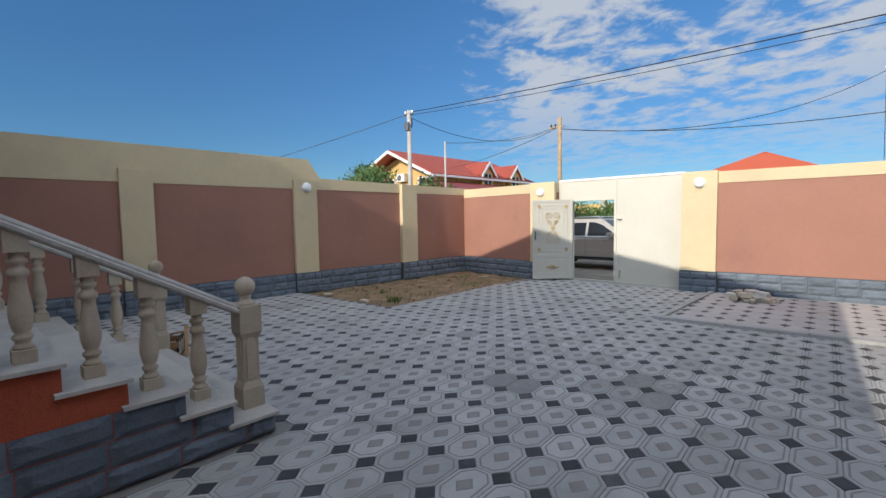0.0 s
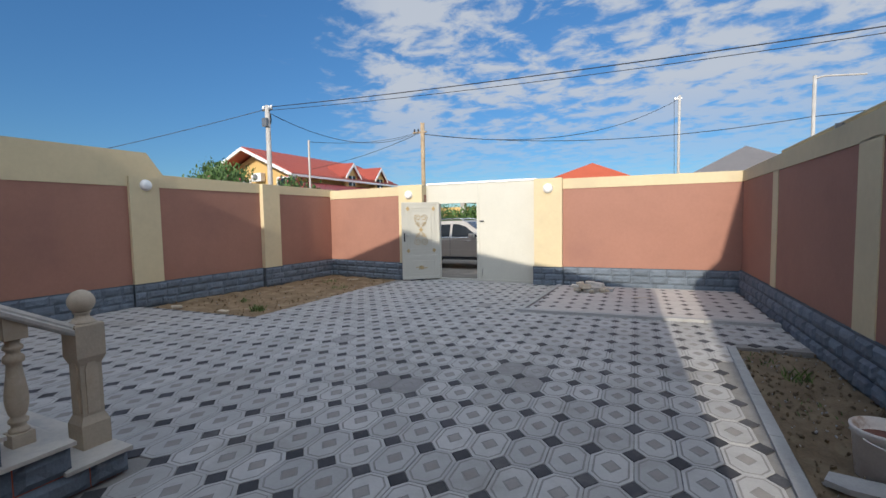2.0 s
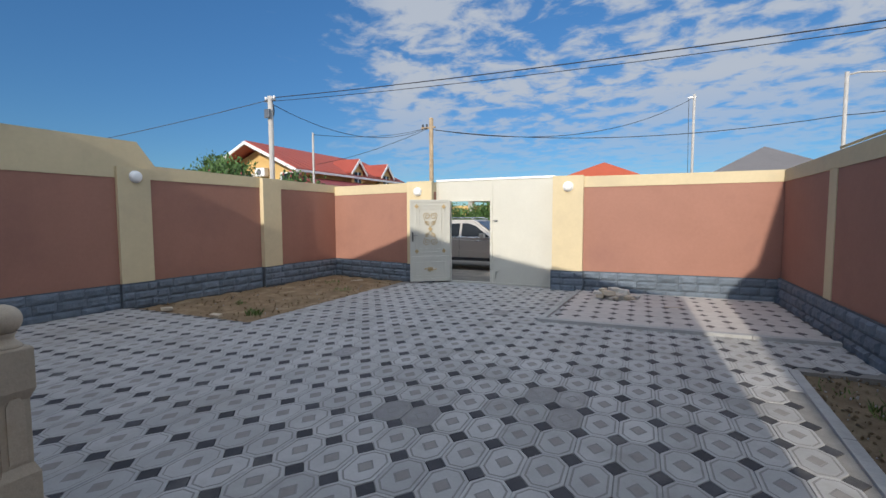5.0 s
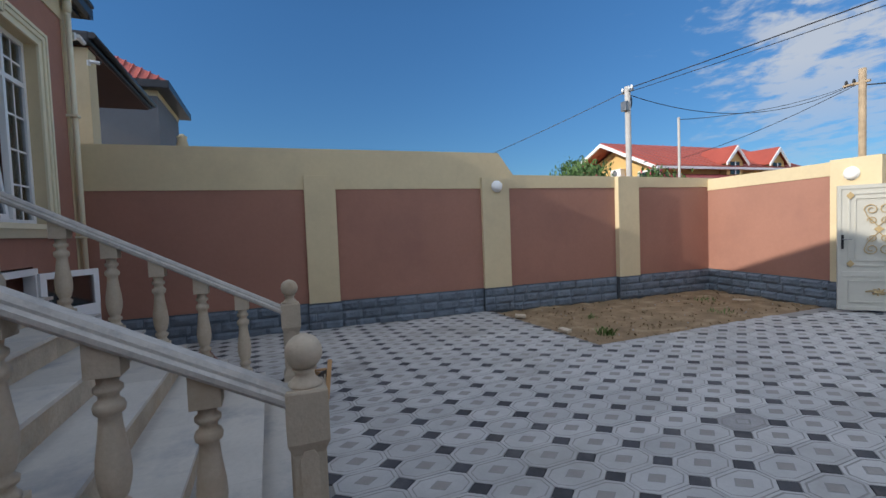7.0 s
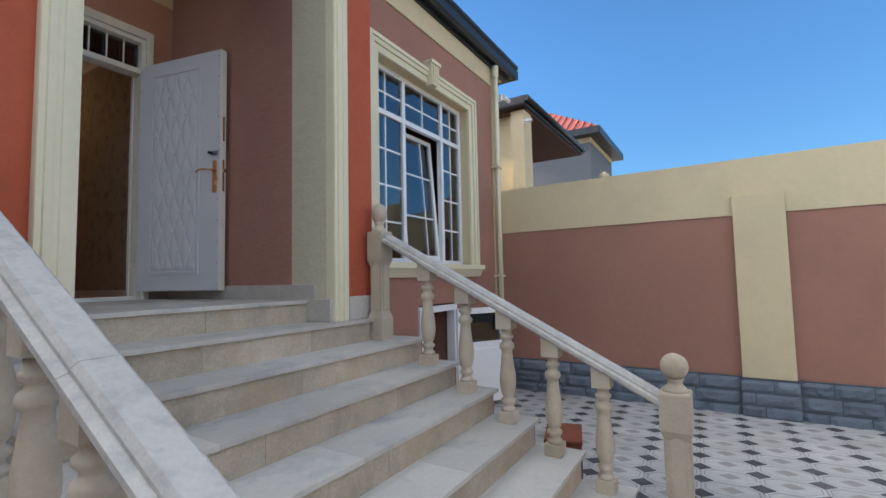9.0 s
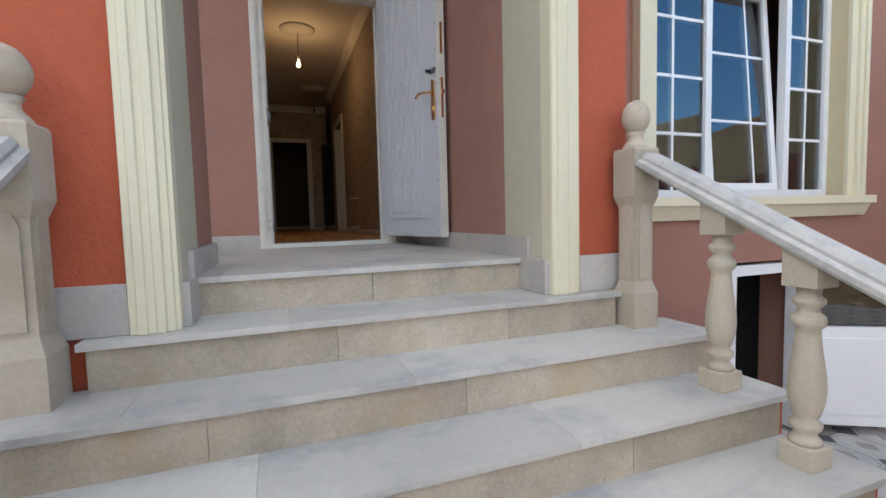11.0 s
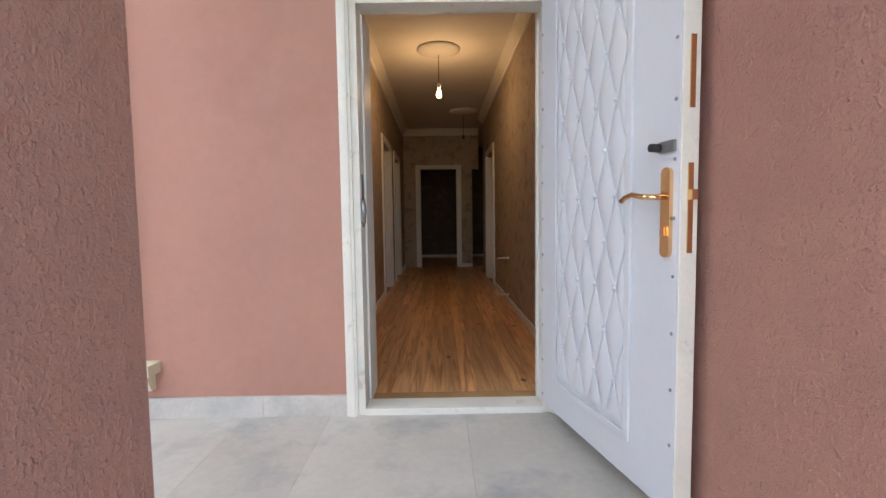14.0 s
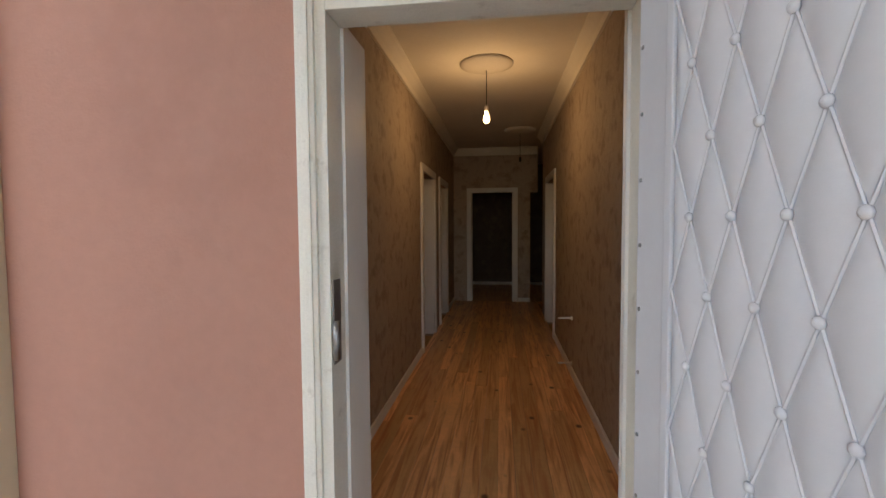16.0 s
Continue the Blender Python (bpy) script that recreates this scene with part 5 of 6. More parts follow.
for k in range(16):
    l, w, h = heap_rnd.uniform(0.14, 0.34), heap_rnd.uniform(0.1, 0.18), heap_rnd.uniform(0.05, 0.12)
    u = heap_rnd.random()
    top = 0.09 if k > 10 else 0.012
    bm = box(-l / 2, l / 2, -w / 2, w / 2, 0, h)
    for v in bm.verts:
        v.co += Vector((heap_rnd.uniform(-0.03, 0.03), heap_rnd.uniform(-0.02, 0.02), heap_rnd.uniform(-0.012, 0.012) if v.co.z > 0.01 else 0))
    bmesh.ops.bevel(bm, geom=list(bm.edges), offset=0.01, segments=1, affect="EDGES")
    solid("rubble_block", bm, LIMESTONE if k % 2 == 0 else TREAD, "broken stone offcut heaped by the wall", "rubble", m=pose(-1.62 + (0.75 if k < 11 else 0.5) * u, 9.35 + heap_rnd.uniform(0, 0.4), top, heap_rnd.uniform(-4, 4), heap_rnd.uniform(-4, 4), heap_rnd.uniform(0, 180)), group="rubble heap")
for x, y, a in ((-0.35, 9.0, 20), (-7.3, 9.5, 40)):
    solid("plank_scrap", box(-0.14, 0.14, -0.02, 0.02, 0, 0.02, 0.003), LIMESTONE, "short pale scrap lying on the ground", "scrap", m=pose(x, y, 0.0, 0, 0, a))
for x, y, a in ((-6.95, 5.3, 10), (-8.2, 5.3, 60)):
    solid("stone_scrap", box(-0.09, 0.09, -0.05, 0.05, 0, 0.05, 0.012), LIMESTONE, "pale stone offcut at the bed's edge", "scrap", m=pose(x, y, -0.03, 4, 3, a))

cr = empty("fruit_crate", pose(-5.72, 1.72, 0.0, 0, 0, 62), "broken printed wooden fruit crate beside steps", "crate")
part("side_panel", box(-0.02, 0.0, -0.16, 0.16, 0.03, 0.25, 0.002), PRINT, cr, "dark printed panel")
for k in range(5):
    part("print_bar", box(0.0, 0.002, -0.13 + 0.055 * k, -0.10 + 0.055 * k, 0.06, 0.22 - 0.03 * (k % 2)), PRINT_LIGHT, cr, "pale printing")
part("side_panel", box(-0.30, -0.28, -0.16, 0.16, 0.03, 0.25, 0.002), PRINT, cr, "dark printed panel")
for a, b, c, d in [(-0.3, 0.0, -0.17, -0.16), (-0.3, 0.0, 0.16, 0.17)]:
    part("slat", box(a, b, c, d, 0.02, 0.10, 0.002), CRATEWOOD, cr)
    part("slat", box(a, b, c, d, 0.15, 0.22, 0.002), CRATEWOOD, cr)
part("slat", box(-0.3, 0.0, -0.16, 0.16, 0.0, 0.015, 0.002), CRATEWOOD, cr)
part("board", box(-0.02, 0.02, -0.2, 0.2, 0.0, 0.02, 0.003), CRATEWOOD, cr, m=pose(0.03, 0.12, 0.15, 55, 0, 10))
part("board", box(-0.03, 0.03, -0.18, 0.18, 0.0, 0.018, 0.003), CRATEWOOD, cr, m=pose(-0.1, 0.05, 0.26, -12, 4, 60))
rb = empty("red_box", pose(-6.3, 0.66, 0.0, 0, 0, 15), "red-brown worn box standing beside the steps", "box")
part("body", box(-0.2, 0.2, -0.13, 0.13, 0.16, 0.38, 0.015), REDBOX, rb)
part("lid", box(-0.205, 0.205, -0.135, 0.135, 0.38, 0.41, 0.008), REDBOX, rb)
for x in (-0.14, 0.14):
    part("leg", box(x - 0.025, x + 0.025, -0.08, 0.08, 0, 0.16, 0.006), DARK, rb)

gp = empty("gas_pipe", pose(0, 0, 0), "painted gas pipe running along the wall top", "pipe")
part("pipe", tube([(1.58, 8.3, 2.47), (1.66, 5.0, 2.48), (1.88, -3.0, 2.50)], 0.02, 8), CREAM, gp)
for y in (6.0, 4.2, 2.5):
    part("clip", box(1.55 + (6 - y) * 0.03, 1.75 + (6 - y) * 0.03, y - 0.01, y + 0.01, 2.41, 2.47), STEEL, gp)

# ---- neighbours ----
solid("neighbour_wall", prism([(5.5, 2.0), (5.45, 2.42), (4.75, 3.15), (3.4, 3.85), (-3.0, 5.0), (-3.0, -0.1), (5.5, -0.1)], 2.05, 2.3, "x"), ROUGHCAST, "tall grey-cream roughcast wall of the neighbour", "wall", "structure")
# unseen block, its outline added to shade the ground right of the sun strip
nb = empty("neighbour_house", pose(1.5, -3.4, 0), "plain unseen block added to cast shade beside the passage", "house")
part("wall", prism([(-0.5, 0), (-0.5, 2.27), (-0.05, 5.5), (0.39, 6.0), (0.73, 7.5), (6, 7.5), (6, 0)], -5.0, 0.4), ROUGHCAST, nb)

wn = empty("west_neighbour_house", pose(-12, -2.5, 0), "cream and grey neighbouring house with red roof", "house")
part("wall", box(-0.1, 0.1, -1.6, 0.85, 0, 5.12), CREAM, wn)
part("pillar", box(-0.12, 0.32, 0.6, 0.9, 0, 5.12, 0.01), CREAM, wn)
part("soffit", box(-4.1, 0.3, -2.0, 0.93, 5.12, 5.16), SOFFIT, wn, "brown boarded soffit")
part("eave_board", box(-4.2, 0.5, -2.2, 1.0, 5.16, 5.36, 0.04), GUTTER, wn, "black metal eaves")
part("gutter", tube([(-4.2, 1.05, 5.27), (0.55, 1.05, 5.27)], 0.06, 8), GUTTER, wn)
part("roof", prism([(0.4, 5.36), (-2.2, 5.75), (-2.2, 5.6), (0.4, 5.3)], -1.5, 0.3, "x"), ROOF, wn, "red corrugated roof")
part("dark_wall", box(-4.2, 0.1, -1.9, -1.7, 0, 5.12), SOFFIT, wn)
part("lamp", box(-1.6, -1.3, -1.7, -1.6, 4.3, 4.36), WHITE, wn)
camera_box(pose(-11.7, -1.6, 4.85, 0, 0, -30))
wb = empty("grey_neighbour_house", pose(-18.0, -2.05, 0), "grey rendered house with red hip roof", "house")
part("wall", box(-3.5, 0, -3.5, 0.35, 0, 6.03), GREY_R, wb)
part("band", box(-3.52, 0.02, -3.52, 0.37, 6.03, 6.2), CREAM, wb, "cream band under eaves")
part("eave_board", box(-3.9, 0.35, -3.9, 0.75, 6.2, 6.45, 0.03), GUTTER, wb, "black metal eaves")
bm = bmesh.new()
q = [bm.verts.new(p) for p in ((-3.85, -3.85, 6.45), (0.3, -3.85, 6.45), (0.3, 0.7, 6.45), (-3.85, 0.7, 6.45), (-1.8, -1.6, 8.0))]
for i in range(4):
    bm.faces.new((q[i], q[(i + 1) % 4], q[4]))
part("roof", bm, ROOF, wb, "red corrugated hip roof")
for k in range(18):
    t = k / 17
    part("roof_rib", tube([(0.3, -3.85 + 4.55 * t, 6.47), (0.3 - 2.1 * (1 - abs(2 * t - 1)) , -3.85 + 4.55 * t + (-1.6 - (-3.85 + 4.55 * t)) * (1 - abs(2 * t - 1)) * 0.0, 6.47 + 1.53 * (1 - abs(2 * t - 1)))], 0.03, 5), ROOF, wb)
solid("neighbour_ornament", lathe([(0.12, 0), (0.16, 0.1), (0.1, 0.3), (0.12, 0.38), (0.03, 0.45)], 12), CREAM, "cream urn on a neighbour's post", "urn", m=pose(-14.0, -0.5, 3.62))
solid("neighbour_post", box(-14.2, -13.8, -0.7, -0.3, 0, 3.625), CREAM, "cream neighbouring gate post", "post")


def yellow_house():
    h = empty("yellow_house", pose(-23.0, 17.6, 0), "yellow rendered house with red sheet roof and dormers", "house")
    W, L, E, R = 6.0, 9.5, 4.1, 5.45
    part("wall", prism([(0, -0.1), (W, -0.1), (W, E), (W / 2, R - 0.15), (0, E)], 0.6, L), YELLOW, h, "yellow rendered wall")
    part("wall", box(W - 0.1, W + 0.02, 0.6, L, 0, 3.6), YELLOW, h)
    part("porch_wall", box(0.2, 1.2, 0.0, 0.6, 0, 4.6), YELLOW, h)
    for s in (-1, 1):
        xe = W / 2 + s * (W / 2 + 0.45)
        ze = E - 0.2
        part("roof", prism([(W / 2, R), (xe, ze), (xe, ze + 0.08), (W / 2, R + 0.1)], -0.4, L + 0.3), ROOF, h, "red sheet metal roof slope")
        part("barge_board", prism([(W / 2, R - 0.1), (xe, ze - 0.1), (xe, ze + 0.05), (W / 2, R + 0.06)], -0.48, -0.4), WHITE, h, "white barge board")
        part("gutter", box(xe - 0.06, xe + 0.06, -0.4, L + 0.3, ze - 0.08, ze + 0.03), WHITE, h)
    for k in range(20):
        y = -0.3 + k * 0.5
        part("roof_rib", tube([(W / 2, y, R + 0.1), (W + 0.45, y, E - 0.1)], 0.02, 4), ROOF, h)
    for x, w in ((1.6, 0.9), (4.5, 1.3)):
        wn = part("window", box(x, x + w, 0.55, 0.62, 2.5, 3.9), CARGLASS, h)
        for q in (0, w / 2, w):
            part("window_frame", box(x + q - 0.04, x + q + 0.04, 0.5, 0.6, 2.5, 3.9), WHITE, wn)
        for z in (2.5, 3.2, 3.9):
            part("window_frame", box(x, x + w, 0.5, 0.6, z - 0.04, z + 0.04), WHITE, wn)
    ac = part("air_conditioner", box(2.9, 3.6, 0.25, 0.55, 3.75, 4.2, 0.03), WHITE, h, "white air conditioner unit")
    part("fan_grille", lathe([(0.17, 0), (0.17, 0.012), (0.03, 0.015)], 16), GREY_R, ac, m=pose(3.2, 0.25, 3.97, 90))
    for y in (4.6, 7.6):
        d = part("dormer", prism([(y - 0.55, 3.5), (y + 0.55, 3.5), (y + 0.55, 4.25), (y, 4.85), (y - 0.55, 4.25)], W - 1.2, W + 0.35, "x"), YELLOW, h, "small gabled dormer")
        for s in (-1, 1):
            part("dormer_roof", prism([(y, 4.85), (y + s * 0.75, 4.1), (y + s * 0.75, 4.18), (y, 4.98)], W - 1.3, W + 0.5, "x"), ROOF, d)
            part("dormer_trim", prism([(y, 4.75), (y + s * 0.75, 4.0), (y + s * 0.75, 4.14), (y, 4.95)], W + 0.5, W + 0.55, "x"), WHITE, d)
        part("dormer_window", box(W + 0.35, W + 0.38, y - 0.3, y + 0.3, 3.6, 4.2), CARGLASS, d)
        part("dormer_frame", box(W + 0.36, W + 0.4, y - 0.03, y + 0.03, 3.6, 4.2), WHITE, d)
    part("lean_to_roof", prism([(W + 0.1, 3.55), (W + 3.4, 2.7), (W + 3.4, 2.78), (W + 0.1, 3.63)], -0.5, 6.5), ROOF_BR, h, "maroon lean-to roof")
    part("lean_to_wall", box(W + 0.05, W + 3.2, -0.2, 6.3, 0, 2.72), YELLOW, h)


yellow_house()


def hip_house(x, y, w, h, top, matl, label):
    r = empty("distant_house", pose(x, y, 0), label, "house", "distant houses")
    part("wall", box(-w / 2 + 0.4, w / 2 - 0.4, -w / 2 + 0.4, w / 2 - 0.4, -0.1, h), YELLOW, r)
    bm = bmesh.new()
    q = [bm.verts.new(p) for p in ((-w / 2, -w / 2, h), (w / 2, -w / 2, h), (w / 2, w / 2, h), (-w / 2, w / 2, h), (0, 0, top))]
    for i in range(4):
        bm.faces.new((q[i], q[(i + 1) % 4], q[4]))
    bm.faces.new(q[3::-1])
    part("roof", bm, matl, r)
    part("eave_board", box(-w / 2, w / 2, -w / 2, w / 2, h - 0.15, h, 0.0), WHITE, r)


hip_house(-4.2, 33, 7.5, 3.5, 5.25, ROOF_OR, "distant house with orange hip roof")
hip_house(4.6, 32, 6.5, 3.7, 5.55, ROOF_GREY, "distant house with grey hip roof")


def pole(x, y, h, r, matl, label, seg=10):
    p = empty("utility_pole", pose(x, y, 0), label, "utility pole", "utility poles")
    part("shaft", tube([(0, 0, -0.2), (0, 0, h)], r, seg), matl, p)
    return p


p1 = pole(-11.1, 10.5, 5.15, 0.075, CONCRETE, "grey concrete utility pole with coiled cables")
part("crossarm", box(-0.2, 0.2, -0.03, 0.03, 5.0, 5.05), STEEL, p1)
for k in range(4):
    part("insulator", lathe([(0.02, 5.05), (0.04, 5.08), (0.03, 5.14), (0.01, 5.16)], 8, at=(-0.17 + 0.11 * k, 0, 0)), WHITE, p1)
for k in range(3):
    part("cable_coil", tube([(0.1 * math.cos(a) - 0.05, 0.09, 4.78 - 0.03 * k + 0.16 * math.sin(a)) for a in [2 * math.pi * i / 14 for i in range(15)]], 0.014, 6), CABLE, p1, "coiled black cable")
part("junction_box", box(-0.09, 0.09, -0.16, -0.07, 4.5, 4.75, 0.01), STEEL, p1)
p2 = pole(-10.0, 18.75, 6.0, 0.10, POLEWOOD, "weathered wooden utility pole")
part("crossarm", box(-0.5, 0.2, -0.04, 0.04, 5.55, 5.62), POLEWOOD, p2)
for k in range(3):
    part("insulator", lathe([(0.03, 5.62), (0.05, 5.66), (0.03, 5.74), (0.01, 5.76)], 8, at=(-0.42 + 0.2 * k, 0, 0)), DARK, p2)
pole(-9.5, 10.5, 3.95, 0.03, CONCRETE, "thin grey metal pole")
p3 = pole(1.37, 40.0, 10.75, 0.10, CONCRETE, "tall pale concrete utility pole")
part("bracket", box(-0.4, 0.15, -0.04, 0.04, 10.5, 10.6), STEEL, p3)
p4 = pole(4.8, 20.0, 6.3, 0.06, CONCRETE, "slim grey pole with bracket arm")
part("arm", tube([(0, 0, 6.2), (0.3, 0, 6.25), (1.4, 0, 6.15)], 0.03, 6), CONCRETE, p4)


def wire(a, b, sag, r=0.012):
    a, b = Vector(a), Vector(b)
    pts = [a.lerp(b, k / 16) - Vector((0, 0, sag * 4 * (k / 16) * (1 - k / 16))) for k in range(17)]
    solid("overhead_cable", tube(pts, r, 5), CABLE, "black overhead cable strung between poles", "cable", group="overhead cables")


wire((-11.1, 10.5, 5.1), (8.0, 10.4, 4.75), 0.15, 0.012)
wire((-11.1, 10.5, 5.0), (8.0, 10.4, 4.68), 0.2, 0.008)
wire((-11.1, 10.5, 5.05), (-17, 7.6, 3.6), 0.05, 0.010)
wire((-11.1, 10.5, 4.95), (-10.2, 18.75, 5.6), 0.7, 0.01)
wire((-9.5, 10.5, 3.9), (-10.2, 18.75, 5.6), 0.2, 0.008)
wire((-10.0, 18.75, 5.5), (1.3, 40.0, 10.5), 1.3, 0.018)
wire((-10.0, 18.75, 5.5), (4.8, 20.0, 4.9), 0.55, 0.014)
wire((-10.0, 18.75, 5.6), (-21, 20.5, 4.5), 0.4, 0.012)
wire((1.0, 39.9, 10.5), (1.1, 39.8, 3.5), 0.12, 0.018)
wire((4.8, 20.0, 4.9), (9.5, 15.0, 5.2), 0.3, 0.014)


def foliage(name, x, y, h, spread, n, seed, label, blossoms=0):
    rnd = random.Random(seed)
    t = empty(name, pose(x, y, -0.1), label, "tree")
    part("trunk", tube([(0, 0, 0), (0.05, 0.02, h * 0.35), (0.0, 0.05, h * 0.6)], 0.07, 8), BARK, t)
    tips = []
    for k in range(9):
        a, e = rnd.random() * 6.28, rnd.uniform(0.3, 1.0)
        tip = (spread * math.cos(a) * rnd.uniform(0.4, 1), spread * math.sin(a) * rnd.uniform(0.4, 1), h * (0.55 + 0.43 * e))
        tips.append(tip)
        part("limb", tube([(0, 0.03, h * 0.4), (tip[0] * 0.5, tip[1] * 0.5, h * 0.55), tip], 0.022, 5), BARK, t)
    def leaves(count, size, matl, nm):
        bm = bmesh.new()
        for _ in range(count):
            c = rnd.choice(tips)
            s = spread * 0.36
            p = Vector((c[0] + rnd.gauss(0, s), c[1] + rnd.gauss(0, s), c[2] + rnd.gauss(0, s * 0.55)))
            m = Matrix.Translation(p) @ Euler((rnd.random() * 6, rnd.random() * 6, rnd.random() * 6)).to_matrix().to_4x4()
            z = size * rnd.uniform(0.6, 1.3)
            v = [bm.verts.new(m @ Vector(q)) for q in ((-z, 0, 0), (0, -z * 0.4, z * 0.1), (z, 0, 0), (0, z * 0.4, z * 0.1))]
            bm.faces.new(v)
        part(nm, bm, matl, t)
    leaves(n, 0.085, LEAF, "crown")
    if blossoms:
        leaves(blossoms, 0.06, FLOWER, "blossom")


foliage("tree", -16.3, 12.2, 3.95, 0.8, 2600, 1, "bushy green tree behind the boundary wall")
foliage("tree", -14.3, 11.8, 3.5, 0.8, 1500, 2, "green shrub with pink blossoms behind the wall", 60)
foliage("tree", -12.5, 13.5, 3.3, 0.6, 900, 3, "sparse shrub with pink blossoms behind the wall", 160)
foliage("hedge", -8.9, 21.5, 2.1, 1.0, 2400, 4, "green bush across the road")
foliage("hedge", -10.6, 21.6, 2.1, 1.0, 2000, 5, "green bush across the road")
oh = empty("unfinished_building", pose(-9.0, 27, 0), "unfinished concrete building across the road", "building")
part("wall", box(-6, 5, 0, 0.4, 0, 2.3), YELLOW, oh)
part("slab", box(-2.5, 5, -0.6, 4, 2.55, 2.8), CONCRETE, oh)
for x in (-2.3, 0.2, 2.4, 4.7):
    part("column", box(x - 0.15, x + 0.15, -0.5, -0.2, 0, 2.55), CONCRETE, oh)
# black sheet painted as the shade between the columns
part("back_wall", box(-2.5, 5, 3, 3.3, 0, 2.55), SHADE_BLACK, oh)


def car():
    c = empty("car", pose(-6.34, 14.6, -0.12), "champagne silver SUV parked outside the gate", "car")
    body = [(-2.25, 0.35), (-2.3, 0.75), (-2.2, 1.0), (-1.0, 1.02), (0.9, 1.0), (1.55, 0.98), (2.15, 0.85), (2.3, 0.65), (2.28, 0.35)]
    bm = prism(body, -0.9, 0.9)
    bmesh.ops.bevel(bm, geom=list(bm.edges), offset=0.06, segments=3, affect="EDGES")
    part("body", bm, CARPAINT, c)
    cab = bmesh.new()
    lo = [(-2.15, 1.0), (1.25, 1.0)]
    hi = [(-1.75, 1.58), (0.35, 1.6)]
    v = []
    for (x, z), w in ((lo[0], 0.86), (lo[1], 0.86), (hi[1], 0.66), (hi[0], 0.66)):
        v.append((cab.verts.new((x, -w, z)), cab.verts.new((x, w, z))))
    cab.faces.new([p[0] for p in v]), cab.faces.new([p[1] for p in v][::-1])
    for i in range(4):
        j = (i + 1) % 4
        cab.faces.new((v[i][0], v[i][1], v[j][1], v[j][0]))
    bmesh.ops.recalc_face_normals(cab, faces=cab.faces)
    bmesh.ops.bevel(cab, geom=list(cab.edges), offset=0.06, segments=3, affect="EDGES")
    part("cabin", cab, CARPAINT, c)

    def side(pts, off=0.012, matl=CARGLASS, name="side_window"):
        for s in (-1, 1):
            bm = bmesh.new()
            vs = []
            for x, z in pts:
                w = 0.86 - 0.2 * (z - 1.0) / 0.6 + off
                vs.append(bm.verts.new((x, s * w, z)))
            f = bm.faces.new(vs)
            bmesh.ops.solidify(bm, geom=[f], thickness=0.01)
            part(name, bm, matl, c)
    side([(-1.0, 1.06), (-0.1, 1.06), (-0.1, 1.48), (-0.95, 1.46)])
    side([(-0.02, 1.06), (0.95, 1.06), (0.45, 1.40), (0.2, 1.48), (-0.02, 1.49)])
    side([(-1.9, 1.1), (-1.1, 1.06), (-1.05, 1.44), (-1.6, 1.4)])
    side([(-0.98, 1.035), (1.0, 1.03), (1.0, 1.055), (-0.98, 1.058)], 0.02, CHROME, "window_trim")
    bm = bmesh.new()
    vs = [bm.verts.new(p) for p in ((1.22, -0.75, 1.06), (1.22, 0.75, 1.06), (0.44, 0.58, 1.55), (0.44, -0.58, 1.55))]
    part("windscreen", bm if bm.faces.new(vs) else bm, CARGLASS, c)
    for s in (-1, 1):
        part("roof_rail", tube([(-1.6, s * 0.6, 1.6), (-1.5, s * 0.6, 1.65), (0.2, s * 0.6, 1.66), (0.35, s * 0.6, 1.61)], 0.018, 8), CHROME, c, "chrome roof rail")
        part("mirror", box(0.68, 0.84, s * 0.9, s * 1.08, 1.03, 1.17, 0.03), CARPAINT, c)
        for x in (-0.3, 0.72):
            part("door_handle", tube([(x - 0.22, s * 0.915, 0.92), (x - 0.12, s * 0.935, 0.925), (x - 0.04, s * 0.915, 0.92)], 0.014, 8), CHROME, c, "chrome door handle")
        for x in (-1.02, -0.06, 0.98):
            part("door_gap", box(x - 0.004, x + 0.004, s * 0.896, s * 0.903, 0.42, 0.99), DARK, c)
        part("sill_trim", box(-1.3, 1.3, s * 0.88, s * 0.915, 0.3, 0.40, 0.01), DARK, c, "black plastic sill")
        part("crease", box(-1.0, 1.0, s * 0.893, s * 0.908, 0.60, 0.625, 0.005), CARPAINT, c)
        for x in (-1.4, 1.45):
            w = part("tyre", lathe([(0.22, -0.1), (0.31, -0.1), (0.335, -0.07), (0.335, 0.07), (0.31, 0.1), (0.22, 0.1)], 24), DARK, c, m=pose(x, s * 0.80, 0.335, 90))
            part("rim", lathe([(0.215, -0.105), (0.2, -0.108), (0.05, -0.09), (0.05, 0.09), (0.2, 0.108), (0.215, 0.105)], 20), CHROME, w)
        part("headlight", box(2.0, 2.25, s * 0.55, s * 0.85, 0.72, 0.84, 0.03), CHROME, c)


car()

# ---- hall floor boards ----
xs = HX0
k = 0
rnd = random.Random(11)
while xs < HX1 - 0.01:
    w = min(0.098, HX1 - xs)
    ya = -3.0
    while ya > -9.74:
        ln = rnd.uniform(1.5, 3.2)
        yb = max(ya - ln, -9.75)
        part("floor_board", box(xs + 0.0008, xs + w - 0.0008, yb + 0.001, ya - 0.001, FL - 0.03, FL + 0.015), FLOORWOOD, hall, m=HM)
        ya = yb
    xs += w
hl("subfloor", box(-6.6, -2.1, -12.2, -2.88, FL - 0.12, FL - 0.031), CRATEWOOD)
hl("room_floor", box(-5.9, -2.9, -12.1, -9.76, FL - 0.03, FL + 0.014), FLOORWOOD)
hl("door_sill_board", box(DX0, DX1, -3.0, -2.87, FL - 0.03, FL + 0.015), CRATEWOOD)

